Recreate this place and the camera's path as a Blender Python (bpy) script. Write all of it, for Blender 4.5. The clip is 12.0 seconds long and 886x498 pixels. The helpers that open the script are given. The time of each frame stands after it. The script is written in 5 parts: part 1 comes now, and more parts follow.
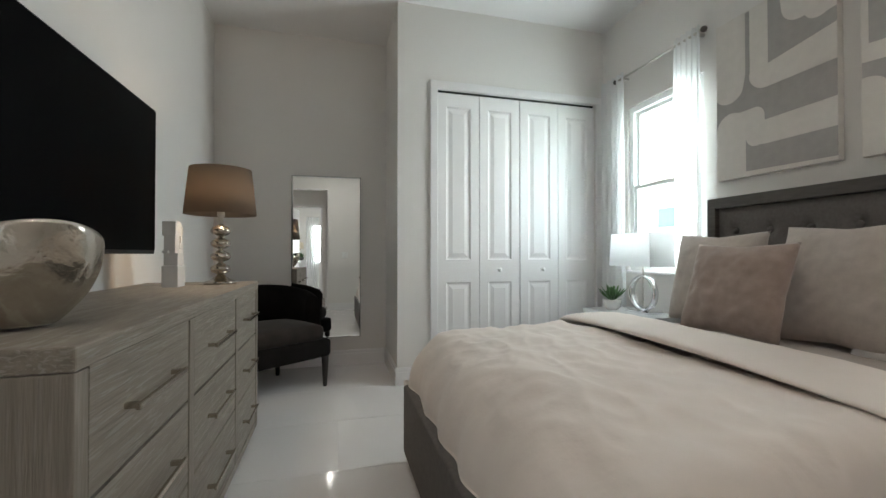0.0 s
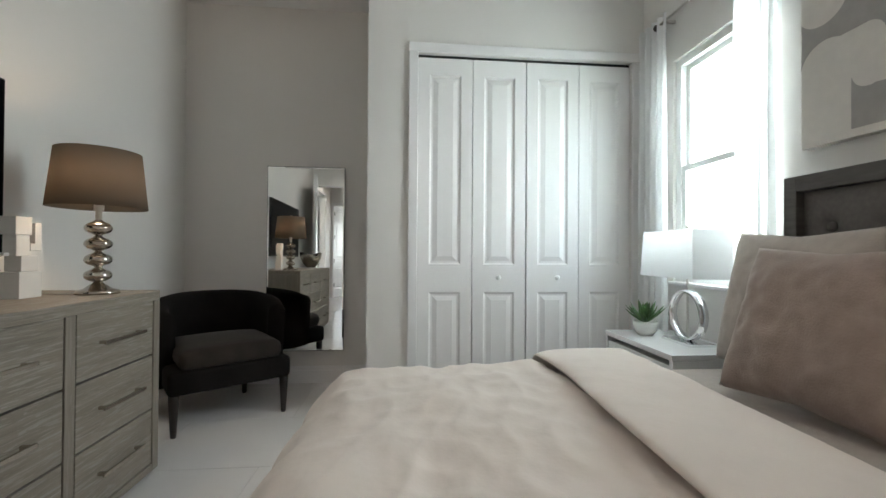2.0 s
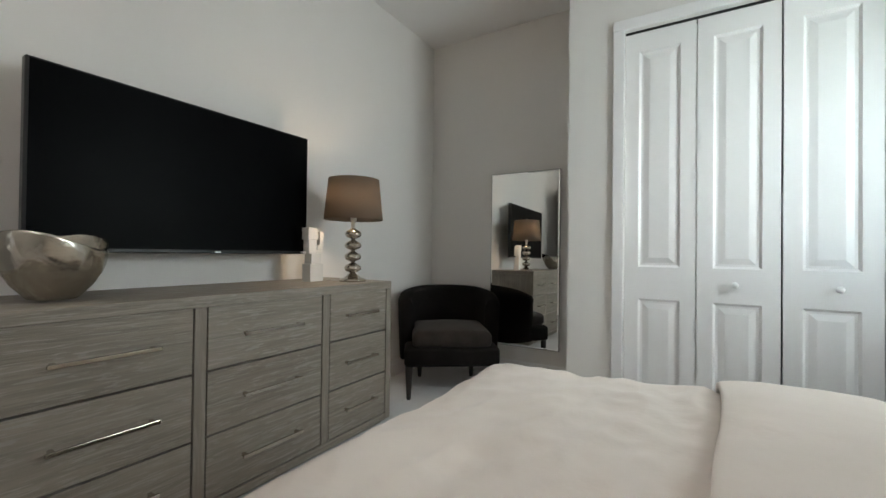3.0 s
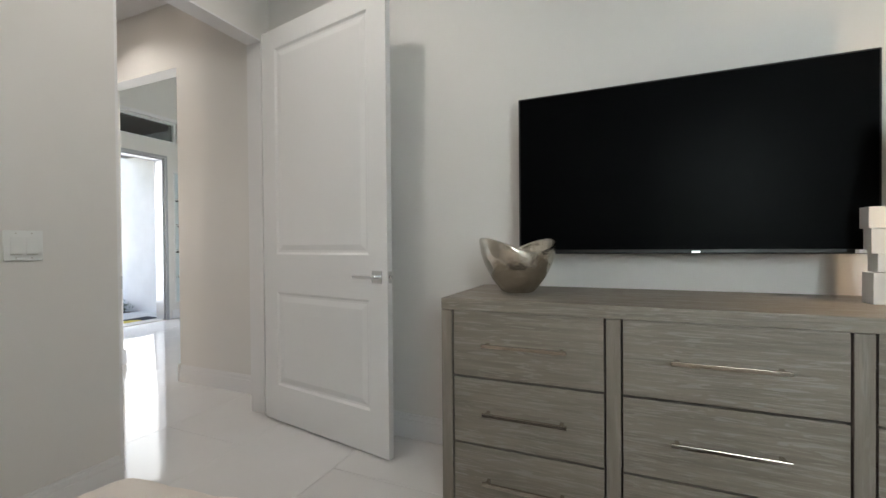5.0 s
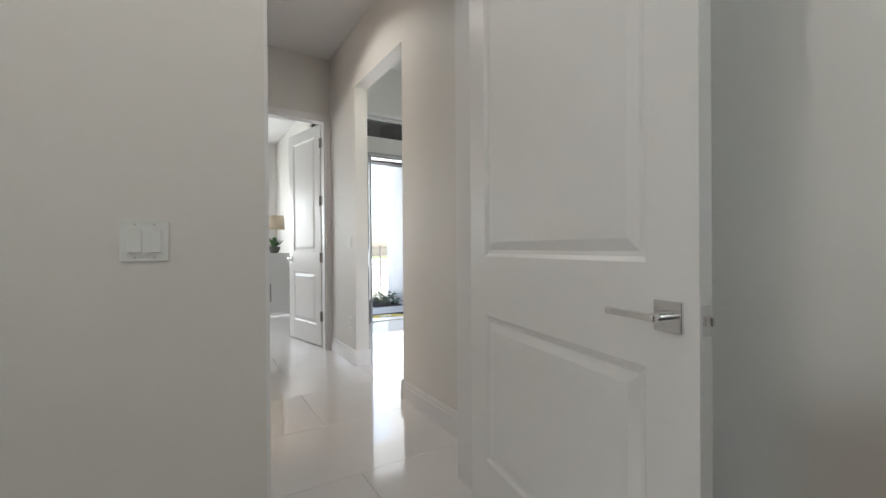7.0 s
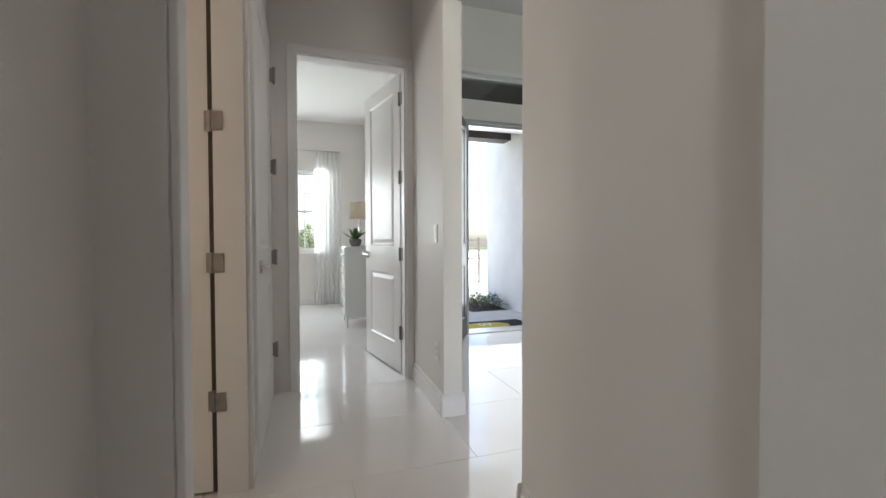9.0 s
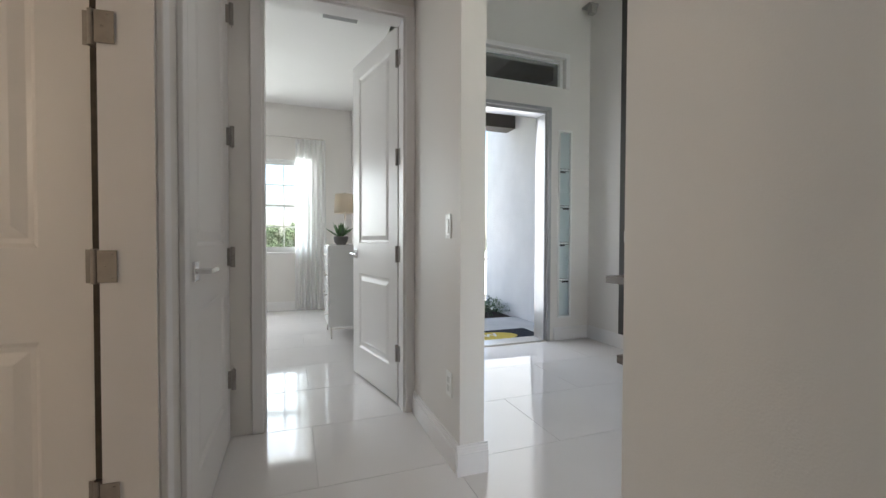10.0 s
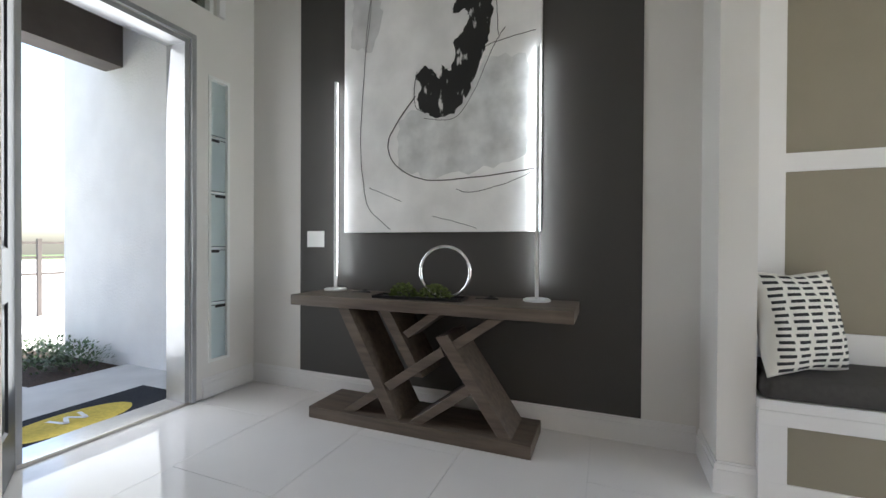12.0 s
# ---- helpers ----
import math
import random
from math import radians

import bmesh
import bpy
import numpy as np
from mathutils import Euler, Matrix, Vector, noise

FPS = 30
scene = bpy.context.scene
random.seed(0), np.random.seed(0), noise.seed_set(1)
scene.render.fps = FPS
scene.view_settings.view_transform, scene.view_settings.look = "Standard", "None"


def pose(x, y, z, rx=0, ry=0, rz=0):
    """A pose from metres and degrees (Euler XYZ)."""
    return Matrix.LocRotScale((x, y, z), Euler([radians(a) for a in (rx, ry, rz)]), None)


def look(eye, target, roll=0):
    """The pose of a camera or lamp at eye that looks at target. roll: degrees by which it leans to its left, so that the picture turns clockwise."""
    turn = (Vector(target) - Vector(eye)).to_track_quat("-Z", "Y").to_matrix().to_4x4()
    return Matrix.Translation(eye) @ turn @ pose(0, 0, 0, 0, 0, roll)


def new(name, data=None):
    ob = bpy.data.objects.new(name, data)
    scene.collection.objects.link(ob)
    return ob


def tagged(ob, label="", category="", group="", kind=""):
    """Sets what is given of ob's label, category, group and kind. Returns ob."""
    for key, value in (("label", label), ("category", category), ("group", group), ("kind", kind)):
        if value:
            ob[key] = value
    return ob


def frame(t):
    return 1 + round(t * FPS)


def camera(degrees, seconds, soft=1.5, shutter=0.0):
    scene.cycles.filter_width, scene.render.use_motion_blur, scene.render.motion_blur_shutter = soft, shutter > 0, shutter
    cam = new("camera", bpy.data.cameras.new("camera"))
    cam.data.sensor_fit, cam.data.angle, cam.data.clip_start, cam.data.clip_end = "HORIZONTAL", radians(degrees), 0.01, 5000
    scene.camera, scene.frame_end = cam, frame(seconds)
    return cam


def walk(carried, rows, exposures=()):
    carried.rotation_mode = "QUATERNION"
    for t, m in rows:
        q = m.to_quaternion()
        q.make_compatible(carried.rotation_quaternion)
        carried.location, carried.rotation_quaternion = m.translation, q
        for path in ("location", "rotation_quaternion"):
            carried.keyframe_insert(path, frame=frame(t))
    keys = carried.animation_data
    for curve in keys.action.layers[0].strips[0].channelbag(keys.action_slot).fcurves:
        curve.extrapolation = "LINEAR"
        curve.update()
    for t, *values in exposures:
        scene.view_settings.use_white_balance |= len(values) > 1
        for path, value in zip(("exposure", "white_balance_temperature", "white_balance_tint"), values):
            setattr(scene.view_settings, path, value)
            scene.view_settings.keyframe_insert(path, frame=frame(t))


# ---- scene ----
PATH = [
    (0, (0.846, 1.113, 1.036), (1.358, 3.046, 1.059), -0.0),
    (0.5, (0.937, 1.269, 1.028), (1.717, 3.11, 1.058), -0.3),
    (1, (1.078, 1.405, 1.045), (1.851, 3.25, 1.068), -0.1),
    (1.5, (1.298, 1.539, 1.057), (1.914, 3.442, 1.076), 0.0),
    (2, (1.584, 1.645, 1.063), (1.765, 3.637, 1.081), 0.4),
    (2.5, (1.78, 1.692, 1.058), (1.359, 3.647, 1.074), 0.6),
    (2.7, (1.88, 1.704, 1.046), (1.185, 3.579, 1.069), 0.6),
    (4.3, (2.32, 2.20, 1.095), (0.35, 2.497, 1.066), -0.6),
    (4.5, (2.225, 2.43, 1.083), (0.228, 2.331, 1.078), -0.7),
    (5, (1.876, 2.598, 1.079), (0.035, 1.814, 1.059), -0.5),
    (5.5, (1.48, 2.529, 1.067), (-0.085, 1.284, 1.048), -1.0),
    (6, (1.308, 2.399, 1.068), (-0.034, 0.917, 1.059), -0.4),
    (6.5, (1.122, 2.2, 1.064), (-0.08, 0.602, 1.063), -0.1),
    (7, (0.951, 1.961, 1.066), (-0.104, 0.262, 1.058), -0.4),
    (7.5, (0.805, 1.68, 1.068), (-0.132, -0.087, 1.058), -0.2),
    (9.3, (0.395, 0.559, 1.079), (-0.218, -1.344, 1.032), -0.2),
    (9.5, (0.372, 0.432, 1.075), (-0.255, -1.467, 1.03), -0.1),
    (10, (0.36, 0.073, 1.053), (-0.327, -1.805, 1.011), 0.2),
    (10.5, (0.311, -0.245, 1.037), (-0.624, -2.013, 1.011), -0.0),
    (11, (0.187, -0.497, 1.049), (-1.007, -2.101, 1.024), 0.1),
    (11.5, (-0.017, -0.761, 1.018), (-1.456, -2.15, 1.012), 0.3),
    (12, (-0.238, -1.045, 1.051), (-2.096, -1.785, 1.036), 0.3),
]
cam = camera(94.2, 12.0)
walk(cam, [(t, look(eye, target, roll)) for t, eye, target, roll in PATH],
     [(0.0, 2.42), (2.5, 2.36), (4.5, 2.68), (5.5, 2.62), (7.5, 2.4), (9.5, 2.16), (10.0, 2.1), (10.5, 2.18), (11.0, 2.1), (12.0, 2.2)])

# ---- world, sun, window light ----
world = bpy.data.worlds.new("sky")
scene.world = world
world.use_nodes = True
wn = world.node_tree.nodes
sky = wn.new("ShaderNodeTexSky")
sky.sky_type = "NISHITA"
sky.sun_disc = False
SUN_ELEV, SUN_AZ = 56, 150  # degrees; azimuth counted from +x towards +y
sky.sun_elevation = radians(SUN_ELEV)
sky.sun_rotation = radians(90 - SUN_AZ)
sky.dust_density = 2.5
wn["Background"].inputs[1].default_value = 0.15
world.node_tree.links.new(sky.outputs[0], wn["Background"].inputs[0])


def lamp(name, kind, m, energy, colour=(1, 1, 1), **more):
    d = bpy.data.lights.new(name, kind)
    d.energy, d.color = energy, colour
    for key, value in more.items():
        if key == "size":
            d.size = value
        elif key == "size_y":
            d.shape, d.size_y = "RECTANGLE", value
        elif key == "angle":
            d.angle = value
        elif key == "radius":
            d.shadow_soft_size = value
        elif key == "spot":
            d.spot_size, d.spot_blend = radians(value), 0.6
    ob = new(name, d)
    ob.matrix_world = m
    return ob


ca, sa, ce = math.cos(radians(SUN_AZ)), math.sin(radians(SUN_AZ)), math.cos(radians(SUN_ELEV))
sun_from = Vector((ca * ce, sa * ce, math.sin(radians(SUN_ELEV)))) * 40
lamp("sun", "SUN", look(sun_from, (0, 0, 0)), 4.0, (1.0, 0.95, 0.88), angle=radians(0.6))
# area lamps for sky light entering at bedroom window, far bedroom window and front door
lamp("bedroom_window_light", "AREA", look((3.43, 3.67, 1.60), (0.4, 3.0, 1.3)), 10.9, (0.83, 0.96, 1.0), size=0.8, size_y=1.4)
lamp("far_window_light", "AREA", look((0.62, -6.56, 1.6), (0.6, -3, 0.9)), 6, (0.92, 0.98, 1.0), size=1.0, size_y=1.3)
# added fill lamp for the far room, at a window out of view
lamp("far_room_fill", "AREA", look((1.95, -6.56, 1.55), (1.2, -3, 1.0)), 12, (0.93, 0.98, 1.0), size=1.05, size_y=1.3)
# added fill lamp in an unseen opening, brightens the foyer from behind
lamp("foyer_end_fill", "AREA", look((-1.5, 3.04, 1.3), (-1.6, -3, 1.0)), 7.0, (0.86, 0.94, 1.0), size=1.55, size_y=2.2)
lamp("front_door_light", "AREA", look((-1.74, -3.86, 1.3), (-1.6, 0, 0.9)), 3.6, (0.94, 0.98, 1.0), size=0.85, size_y=2.1)
lamp("hall_downlight_lamp", "SPOT", look((0.15, -1.08, 3.03), (0.15, -1.08, 0)), 3.7, (1.0, 0.95, 0.89), radius=0.05, spot=140)
# bedroom downlights stay out of view; their number and places are guessed
for dx, watts in ((0.80, 4.2), (2.3, 3.8)):
    lamp("bedroom_downlight_lamp", "SPOT", look((dx, 1.35, 3.03), (dx, 1.35, 0)), watts, (1.0, 0.95, 0.88), radius=0.035, spot=150)
lamp("bath_lamp", "POINT", pose(2.1, -0.1, 1.6), 2.5, (1.0, 0.82, 0.62), radius=0.08)
lamp("dresser_lamp_bulb", "POINT", pose(0.258, 3.557, 1.37), 1.1, (1.0, 0.76, 0.52), radius=0.03)

# ---- materials ----
def mat(name, colour, rough=0.5, metal=0.0, vary=0.05, scale=8.0, bump=0.0, bump_scale=60.0, coat=0.0, spec=0.5, stretch=None, dark=None, emit=None, emit_power=0.0, piece=0.0, trans=0.0, sheen=0.0):
    m = bpy.data.materials.new(name)
    m.use_nodes = True
    nt = m.node_tree
    n, l = nt.nodes, nt.links
    b = n["Principled BSDF"]
    b.inputs["Roughness"].default_value = rough
    b.inputs["Metallic"].default_value = metal
    b.inputs["Specular IOR Level"].default_value = spec
    b.inputs["Coat Weight"].default_value = coat
    b.inputs["Transmission Weight"].default_value = trans
    b.inputs["Sheen Weight"].default_value = sheen
    tc = n.new("ShaderNodeTexCoord")
    mp = n.new("ShaderNodeMapping")
    l.new(tc.outputs["Object"], mp.inputs["Vector"])
    if stretch:
        mp.inputs["Scale"].default_value = stretch
    a = n.new("ShaderNodeTexNoise")
    a.inputs["Scale"].default_value = scale
    a.inputs["Detail"].default_value = 6
    l.new(mp.outputs[0], a.inputs["Vector"])
    ramp = n.new("ShaderNodeValToRGB")
    ramp.color_ramp.elements[0].position, ramp.color_ramp.elements[1].position = 0.3, 0.7
    lo = dark or tuple(c * (1 - vary) for c in colour)
    hi = tuple(min(1, c * (1 + vary)) for c in colour)
    ramp.color_ramp.elements[0].color, ramp.color_ramp.elements[1].color = (*lo, 1), (*hi, 1)
    l.new(a.outputs["Fac"], ramp.inputs[0])
    out = ramp.outputs[0]
    if piece:
        oi = n.new("ShaderNodeObjectInfo")
        hs = n.new("ShaderNodeHueSaturation")
        mr = n.new("ShaderNodeMapRange")
        mr.inputs["To Min"].default_value, mr.inputs["To Max"].default_value = 1 - piece, 1 + piece
        l.new(oi.outputs["Random"], mr.inputs["Value"])
        l.new(mr.outputs[0], hs.inputs["Value"])
        l.new(out, hs.inputs["Color"])
        out = hs.outputs[0]
    l.new(out, b.inputs["Base Color"])
    if bump:
        f = n.new("ShaderNodeTexNoise")
        f.inputs["Scale"].default_value = bump_scale
        f.inputs["Detail"].default_value = 4
        l.new(mp.outputs[0], f.inputs["Vector"])
        bp = n.new("ShaderNodeBump")
        bp.inputs["Strength"].default_value = bump
        bp.inputs["Distance"].default_value = 0.01
        l.new(f.outputs["Fac"], bp.inputs["Height"])
        l.new(bp.outputs[0], b.inputs["Normal"])
    if emit:
        b.inputs["Emission Color"].default_value = (*emit, 1)
        b.inputs["Emission Strength"].default_value = emit_power
    return m


WALL = mat("wall_paint", (0.75, 0.72, 0.688), 0.55, vary=0.015, scale=1.5, bump=0.06, bump_scale=220)
CEIL = mat("ceiling_paint", (0.78, 0.765, 0.755), 0.8, vary=0.01, scale=2, bump=0.1, bump_scale=120)
TRIM = mat("trim_paint", (0.80, 0.78, 0.775), 0.4, vary=0.01, scale=3)
DOOR = mat("door_paint", (0.80, 0.78, 0.77), 0.33, vary=0.01, scale=2.5, bump=0.015, bump_scale=90)
TILE = mat("polished_tile", (0.75, 0.725, 0.715), 0.06, vary=0.03, scale=1.8, piece=0.015, bump=0.004, bump_scale=3)
GROUT = mat("grout", (0.66, 0.645, 0.63), 0.8, scale=20)
OAK = mat("grey_washed_oak", (0.240, 0.205, 0.168), 0.5, vary=0.19, scale=5.5, stretch=(6.0, 0.5, 10.0), bump=0.3, bump_scale=16)


def cerused(m, along, seed_scale, much=0.8):
    """White filler lying in the open grain, in thin wandering lines."""
    nt = m.node_tree
    n, l = nt.nodes, nt.links
    tc, mp, wv, ns, rp, mx = (n.new("ShaderNode" + k) for k in ("TexCoord", "Mapping", "TexNoise", "TexNoise", "ValToRGB", "MixRGB"))
    mp.inputs["Scale"].default_value = along
    l.new(tc.outputs["Object"], mp.inputs["Vector"])
    l.new(mp.outputs[0], wv.inputs["Vector"])
    wv.inputs["Scale"].default_value, wv.inputs["Detail"].default_value, wv.inputs["Distortion"].default_value = seed_scale, 5, 2.4
    rp.color_ramp.elements[0].position, rp.color_ramp.elements[1].position = 0.535, 0.60
    rp.color_ramp.elements[0].color, rp.color_ramp.elements[1].color = (0, 0, 0, 1), (much, much, much, 1)
    l.new(wv.outputs["Fac"], rp.inputs[0])
    ns.inputs["Scale"].default_value = 3.0
    l.new(tc.outputs["Object"], ns.inputs["Vector"])
    mul = n.new("ShaderNodeMath")
    mul.operation = "MULTIPLY"
    l.new(rp.outputs[0], mul.inputs[0])
    l.new(ns.outputs["Fac"], mul.inputs[1])
    b = n["Principled BSDF"]
    old = b.inputs["Base Color"].links[0].from_socket
    l.new(mul.outputs[0], mx.inputs[0])
    l.new(old, mx.inputs[1])
    mx.inputs[2].default_value = (0.47, 0.44, 0.40, 1)
    l.new(mx.outputs[0], b.inputs["Base Color"])
    return m


OAKV = mat("grey_washed_oak_upright", (0.236, 0.202, 0.167), 0.5, vary=0.12, scale=5.5, stretch=(10.0, 6.0, 0.5), bump=0.3, bump_scale=16)
cerused(OAK, (5.0, 0.7, 11.0), 7.0, 0.56)
cerused(OAKV, (9.0, 5.0, 0.55), 5.0, 0.28)
STEEL = mat("brushed_nickel", (0.62, 0.59, 0.55), 0.28, metal=1.0, vary=0.05, scale=40)
# nickel for the pulls, the dark brown reflection put into its colour
PULL = mat("reflection_toned_nickel", (0.50, 0.45, 0.39), 0.22, metal=1.0, vary=0.06, scale=40)
NICKEL = mat("polished_nickel", (0.52, 0.475, 0.42), 0.14, metal=1.0, vary=0.08, scale=20)
CHROME = mat("chrome", (0.82, 0.82, 0.83), 0.08, metal=1.0, vary=0.02)
BLACK = mat("black_plastic", (0.012, 0.012, 0.013), 0.35, vary=0.1)
SCREEN = mat("dark_screen", (0.002, 0.0022, 0.0026), 0.36, vary=0.1, spec=0.03)
VELVET = mat("charcoal_velvet", (0.008, 0.0065, 0.006), 0.85, spec=0.15, vary=0.35, scale=7, bump=0.15, bump_scale=40, sheen=0.0)
SEATV = mat("taupe_velvet", (0.026, 0.020, 0.017), 0.8, spec=0.2, vary=0.25, scale=9, bump=0.15, bump_scale=60, sheen=0.06)
DARKWOOD = mat("dark_wood", (0.018, 0.013, 0.011), 0.4, vary=0.3, scale=10)
LINEN = mat("cream_linen", (0.83, 0.74, 0.675), 0.85, vary=0.03, scale=4, bump=0.6, bump_scale=9, sheen=0.15)
HINGE = mat("satin_hinge", (0.34, 0.32, 0.30), 0.35, metal=1.0, vary=0.1, scale=30)
WHITEC = mat("white_cotton", (0.80, 0.78, 0.76), 0.9, vary=0.02, scale=5, bump=0.1, bump_scale=150)
TAUPE = mat("taupe_linen", (0.50, 0.435, 0.385), 0.9, vary=0.06, scale=30, bump=0.2, bump_scale=240, sheen=0.2)
BROWN = mat("mocha_corduroy", (0.36, 0.275, 0.235), 0.9, vary=0.1, scale=25, bump=0.25, bump_scale=200, sheen=0.3)
GREYFAB = mat("grey_upholstery", (0.145, 0.13, 0.12), 0.85, vary=0.12, scale=60, bump=0.2, bump_scale=300)
GREYWOOD = mat("grey_wood_frame", (0.085, 0.075, 0.066), 0.5, vary=0.2, scale=12, stretch=(1, 1, 6))
LACQ = mat("white_lacquer", (0.78, 0.78, 0.77), 0.25, vary=0.01)
PLASTIC = mat("white_plastic", (0.80, 0.80, 0.78), 0.35, vary=0.01)
LEAF = mat("succulent_leaf", (0.07, 0.16, 0.05), 0.45, vary=0.4, scale=12)
CERAMIC = mat("white_ceramic", (0.78, 0.77, 0.75), 0.2, vary=0.02)
ARTW = mat("canvas_cream", (0.72, 0.68, 0.63), 0.9, vary=0.03, scale=20, bump=0.2, bump_scale=300)
ARTG = mat("canvas_grey", (0.40, 0.375, 0.355), 0.9, vary=0.05, scale=20, bump=0.2, bump_scale=300)
ACCENT = mat("charcoal_paint", (0.058, 0.053, 0.049), 0.6, vary=0.03, scale=2, bump=0.05, bump_scale=200)
WALNUT = mat("weathered_walnut", (0.125, 0.094, 0.073), 0.5, vary=0.3, scale=4, stretch=(9, 0.8, 9), bump=0.15, bump_scale=20)
CONCRETE = mat("porch_concrete", (0.55, 0.54, 0.52), 0.8, vary=0.08, scale=4, bump=0.1, bump_scale=80)
BEAM = mat("brown_beam", (0.10, 0.085, 0.075), 0.7, vary=0.1)
BEIGE = mat("beige_panel", (0.27, 0.235, 0.175), 0.6, vary=0.03, scale=3)
GRASS = mat("grass", (0.07, 0.11, 0.03), 0.9, vary=0.4, scale=6, bump=0.4, bump_scale=60)
SILVER = mat("hammered_silver", (0.58, 0.54, 0.47), 0.22, metal=1.0, vary=0.12, scale=14, bump=0.5, bump_scale=22)

LENS = mat("lamp_lens", (0.9, 0.9, 0.9), 0.5, emit=(1.0, 0.93, 0.82), emit_power=2.2)


def glass(name, rough=0.0, tint=(1, 1, 1)):
    m = bpy.data.materials.new(name)
    m.use_nodes = True
    nt = m.node_tree
    nt.nodes.remove(nt.nodes["Principled BSDF"])
    tr, gl, mx = (nt.nodes.new("ShaderNode" + k) for k in ("BsdfTransparent", "BsdfGlossy", "MixShader"))
    tr.inputs[0].default_value = (*tint, 1)
    gl.inputs["Roughness"].default_value = rough
    mx.inputs[0].default_value = 0.05
    nt.links.new(tr.outputs[0], mx.inputs[1])
    nt.links.new(gl.outputs[0], mx.inputs[2])
    nt.links.new(mx.outputs[0], nt.nodes["Material Output"].inputs[0])
    return m


GLASS = glass("window_glass", 0.0, (0.97, 0.99, 0.98))
MIRROR = mat("mirror_silver", (0.88, 0.90, 0.89), 0.01, metal=1.0, vary=0.0)


def sheer(name, colour, see):
    """Thin cloth that lets part of the light through."""
    m = bpy.data.materials.new(name)
    m.use_nodes = True
    nt = m.node_tree
    nt.nodes.remove(nt.nodes["Principled BSDF"])
    d, t, tr, m1, m2 = (nt.nodes.new("ShaderNode" + k) for k in ("BsdfDiffuse", "BsdfTranslucent", "BsdfTransparent", "MixShader", "MixShader"))
    d.inputs[0].default_value = t.inputs[0].default_value = (*colour, 1)
    m1.inputs[0].default_value, m2.inputs[0].default_value = 0.6, see
    nt.links.new(d.outputs[0], m1.inputs[1])
    nt.links.new(t.outputs[0], m1.inputs[2])
    nt.links.new(m1.outputs[0], m2.inputs[1])
    nt.links.new(tr.outputs[0], m2.inputs[2])
    nt.links.new(m2.outputs[0], nt.nodes["Material Output"].inputs[0])
    return m


SHEER = sheer("sheer_white_voile", (0.92, 0.92, 0.92), 0.18)


# ---- mesh helpers ----
def bx(bm, x0, y0, z0, x1, y1, z1, bev=0.0, seg=2, m=None):
    """A box between two corners, its edges rounded by bev."""
    made = bmesh.ops.create_cube(bm, size=1.0)["verts"]
    c = Matrix.Translation(((x0 + x1) / 2, (y0 + y1) / 2, (z0 + z1) / 2)) @ Matrix.Diagonal((abs(x1 - x0), abs(y1 - y0), abs(z1 - z0), 1))
    bmesh.ops.transform(bm, matrix=(m @ c) if m else c, verts=made)
    if bev:
        edges = list({e for v in made for e in v.link_edges})
        bmesh.ops.bevel(bm, geom=edges, offset=bev, segments=seg, profile=0.5, affect="EDGES")
    return bm


def box(*a, **k):
    return bx(bmesh.new(), *a, **k)


def lathe(bm, profile, n=32, centre=(0, 0, 0), squash=(1, 1)):
    rings = []
    for r, z in profile:
        rings.append([bm.verts.new((centre[0] + squash[0] * r * math.cos(2 * math.pi * i / n), centre[1] + squash[1] * r * math.sin(2 * math.pi * i / n), centre[2] + z)) for i in range(n)])
    for a, b in zip(rings, rings[1:]):
        for i in range(n):
            bm.faces.new((a[i], a[(i + 1) % n], b[(i + 1) % n], b[i]))
    if profile[0][0] > 1e-4:
        bm.faces.new(rings[0][::-1])
    if profile[-1][0] > 1e-4:
        bm.faces.new(rings[-1])
    return bm


def tube(bm, pts, r, n=10, closed=False):
    """A round bar along a line of points."""
    pts = [Vector(p) for p in pts]
    rings = []
    for i, p in enumerate(pts):
        a = pts[i - 1] if (i or closed) else p
        b = pts[(i + 1) % len(pts)] if (i + 1 < len(pts) or closed) else p
        d = (b - a).normalized()
        u = d.cross(Vector((0, 0, 1)) if abs(d.z) < 0.9 else Vector((1, 0, 0))).normalized()
        v = d.cross(u)
        rings.append([bm.verts.new(p + r * (math.cos(2 * math.pi * k / n) * u + math.sin(2 * math.pi * k / n) * v)) for k in range(n)])
    pairs = list(zip(rings, rings[1:])) + ([(rings[-1], rings[0])] if closed else [])
    for a, b in pairs:
        for k in range(n):
            bm.faces.new((a[k], a[(k + 1) % n], b[(k + 1) % n], b[k]))
    if not closed:
        bm.faces.new(rings[0][::-1])
        bm.faces.new(rings[-1])
    return bm


def grid(fn, nu, nv, close_u=False):
    """A sheet of nu x nv quads through fn(u, v), u and v from 0 to 1."""
    bm = bmesh.new()
    rows = [[bm.verts.new(fn(i / nu, j / nv)) for i in range(nu + (0 if close_u else 1))] for j in range(nv + 1)]
    for a, b in zip(rows, rows[1:]):
        w = len(a)
        for i in range(nu):
            bm.faces.new((a[i % w], a[(i + 1) % w], b[(i + 1) % w], b[i % w]))
    return bm


def finish(name, bm, material, smooth=False):
    bmesh.ops.recalc_face_normals(bm, faces=bm.faces)
    me = bpy.data.meshes.new(name)
    bm.to_mesh(me)
    bm.free()
    me.materials.append(material)
    if smooth:
        me.polygons.foreach_set("use_smooth", [True] * len(me.polygons))
    return new(name, me)


def solid(name, bm, material, label="", category="", kind="", smooth=False, group=""):
    return tagged(finish(name, bm, material, smooth), label, category, group, kind)


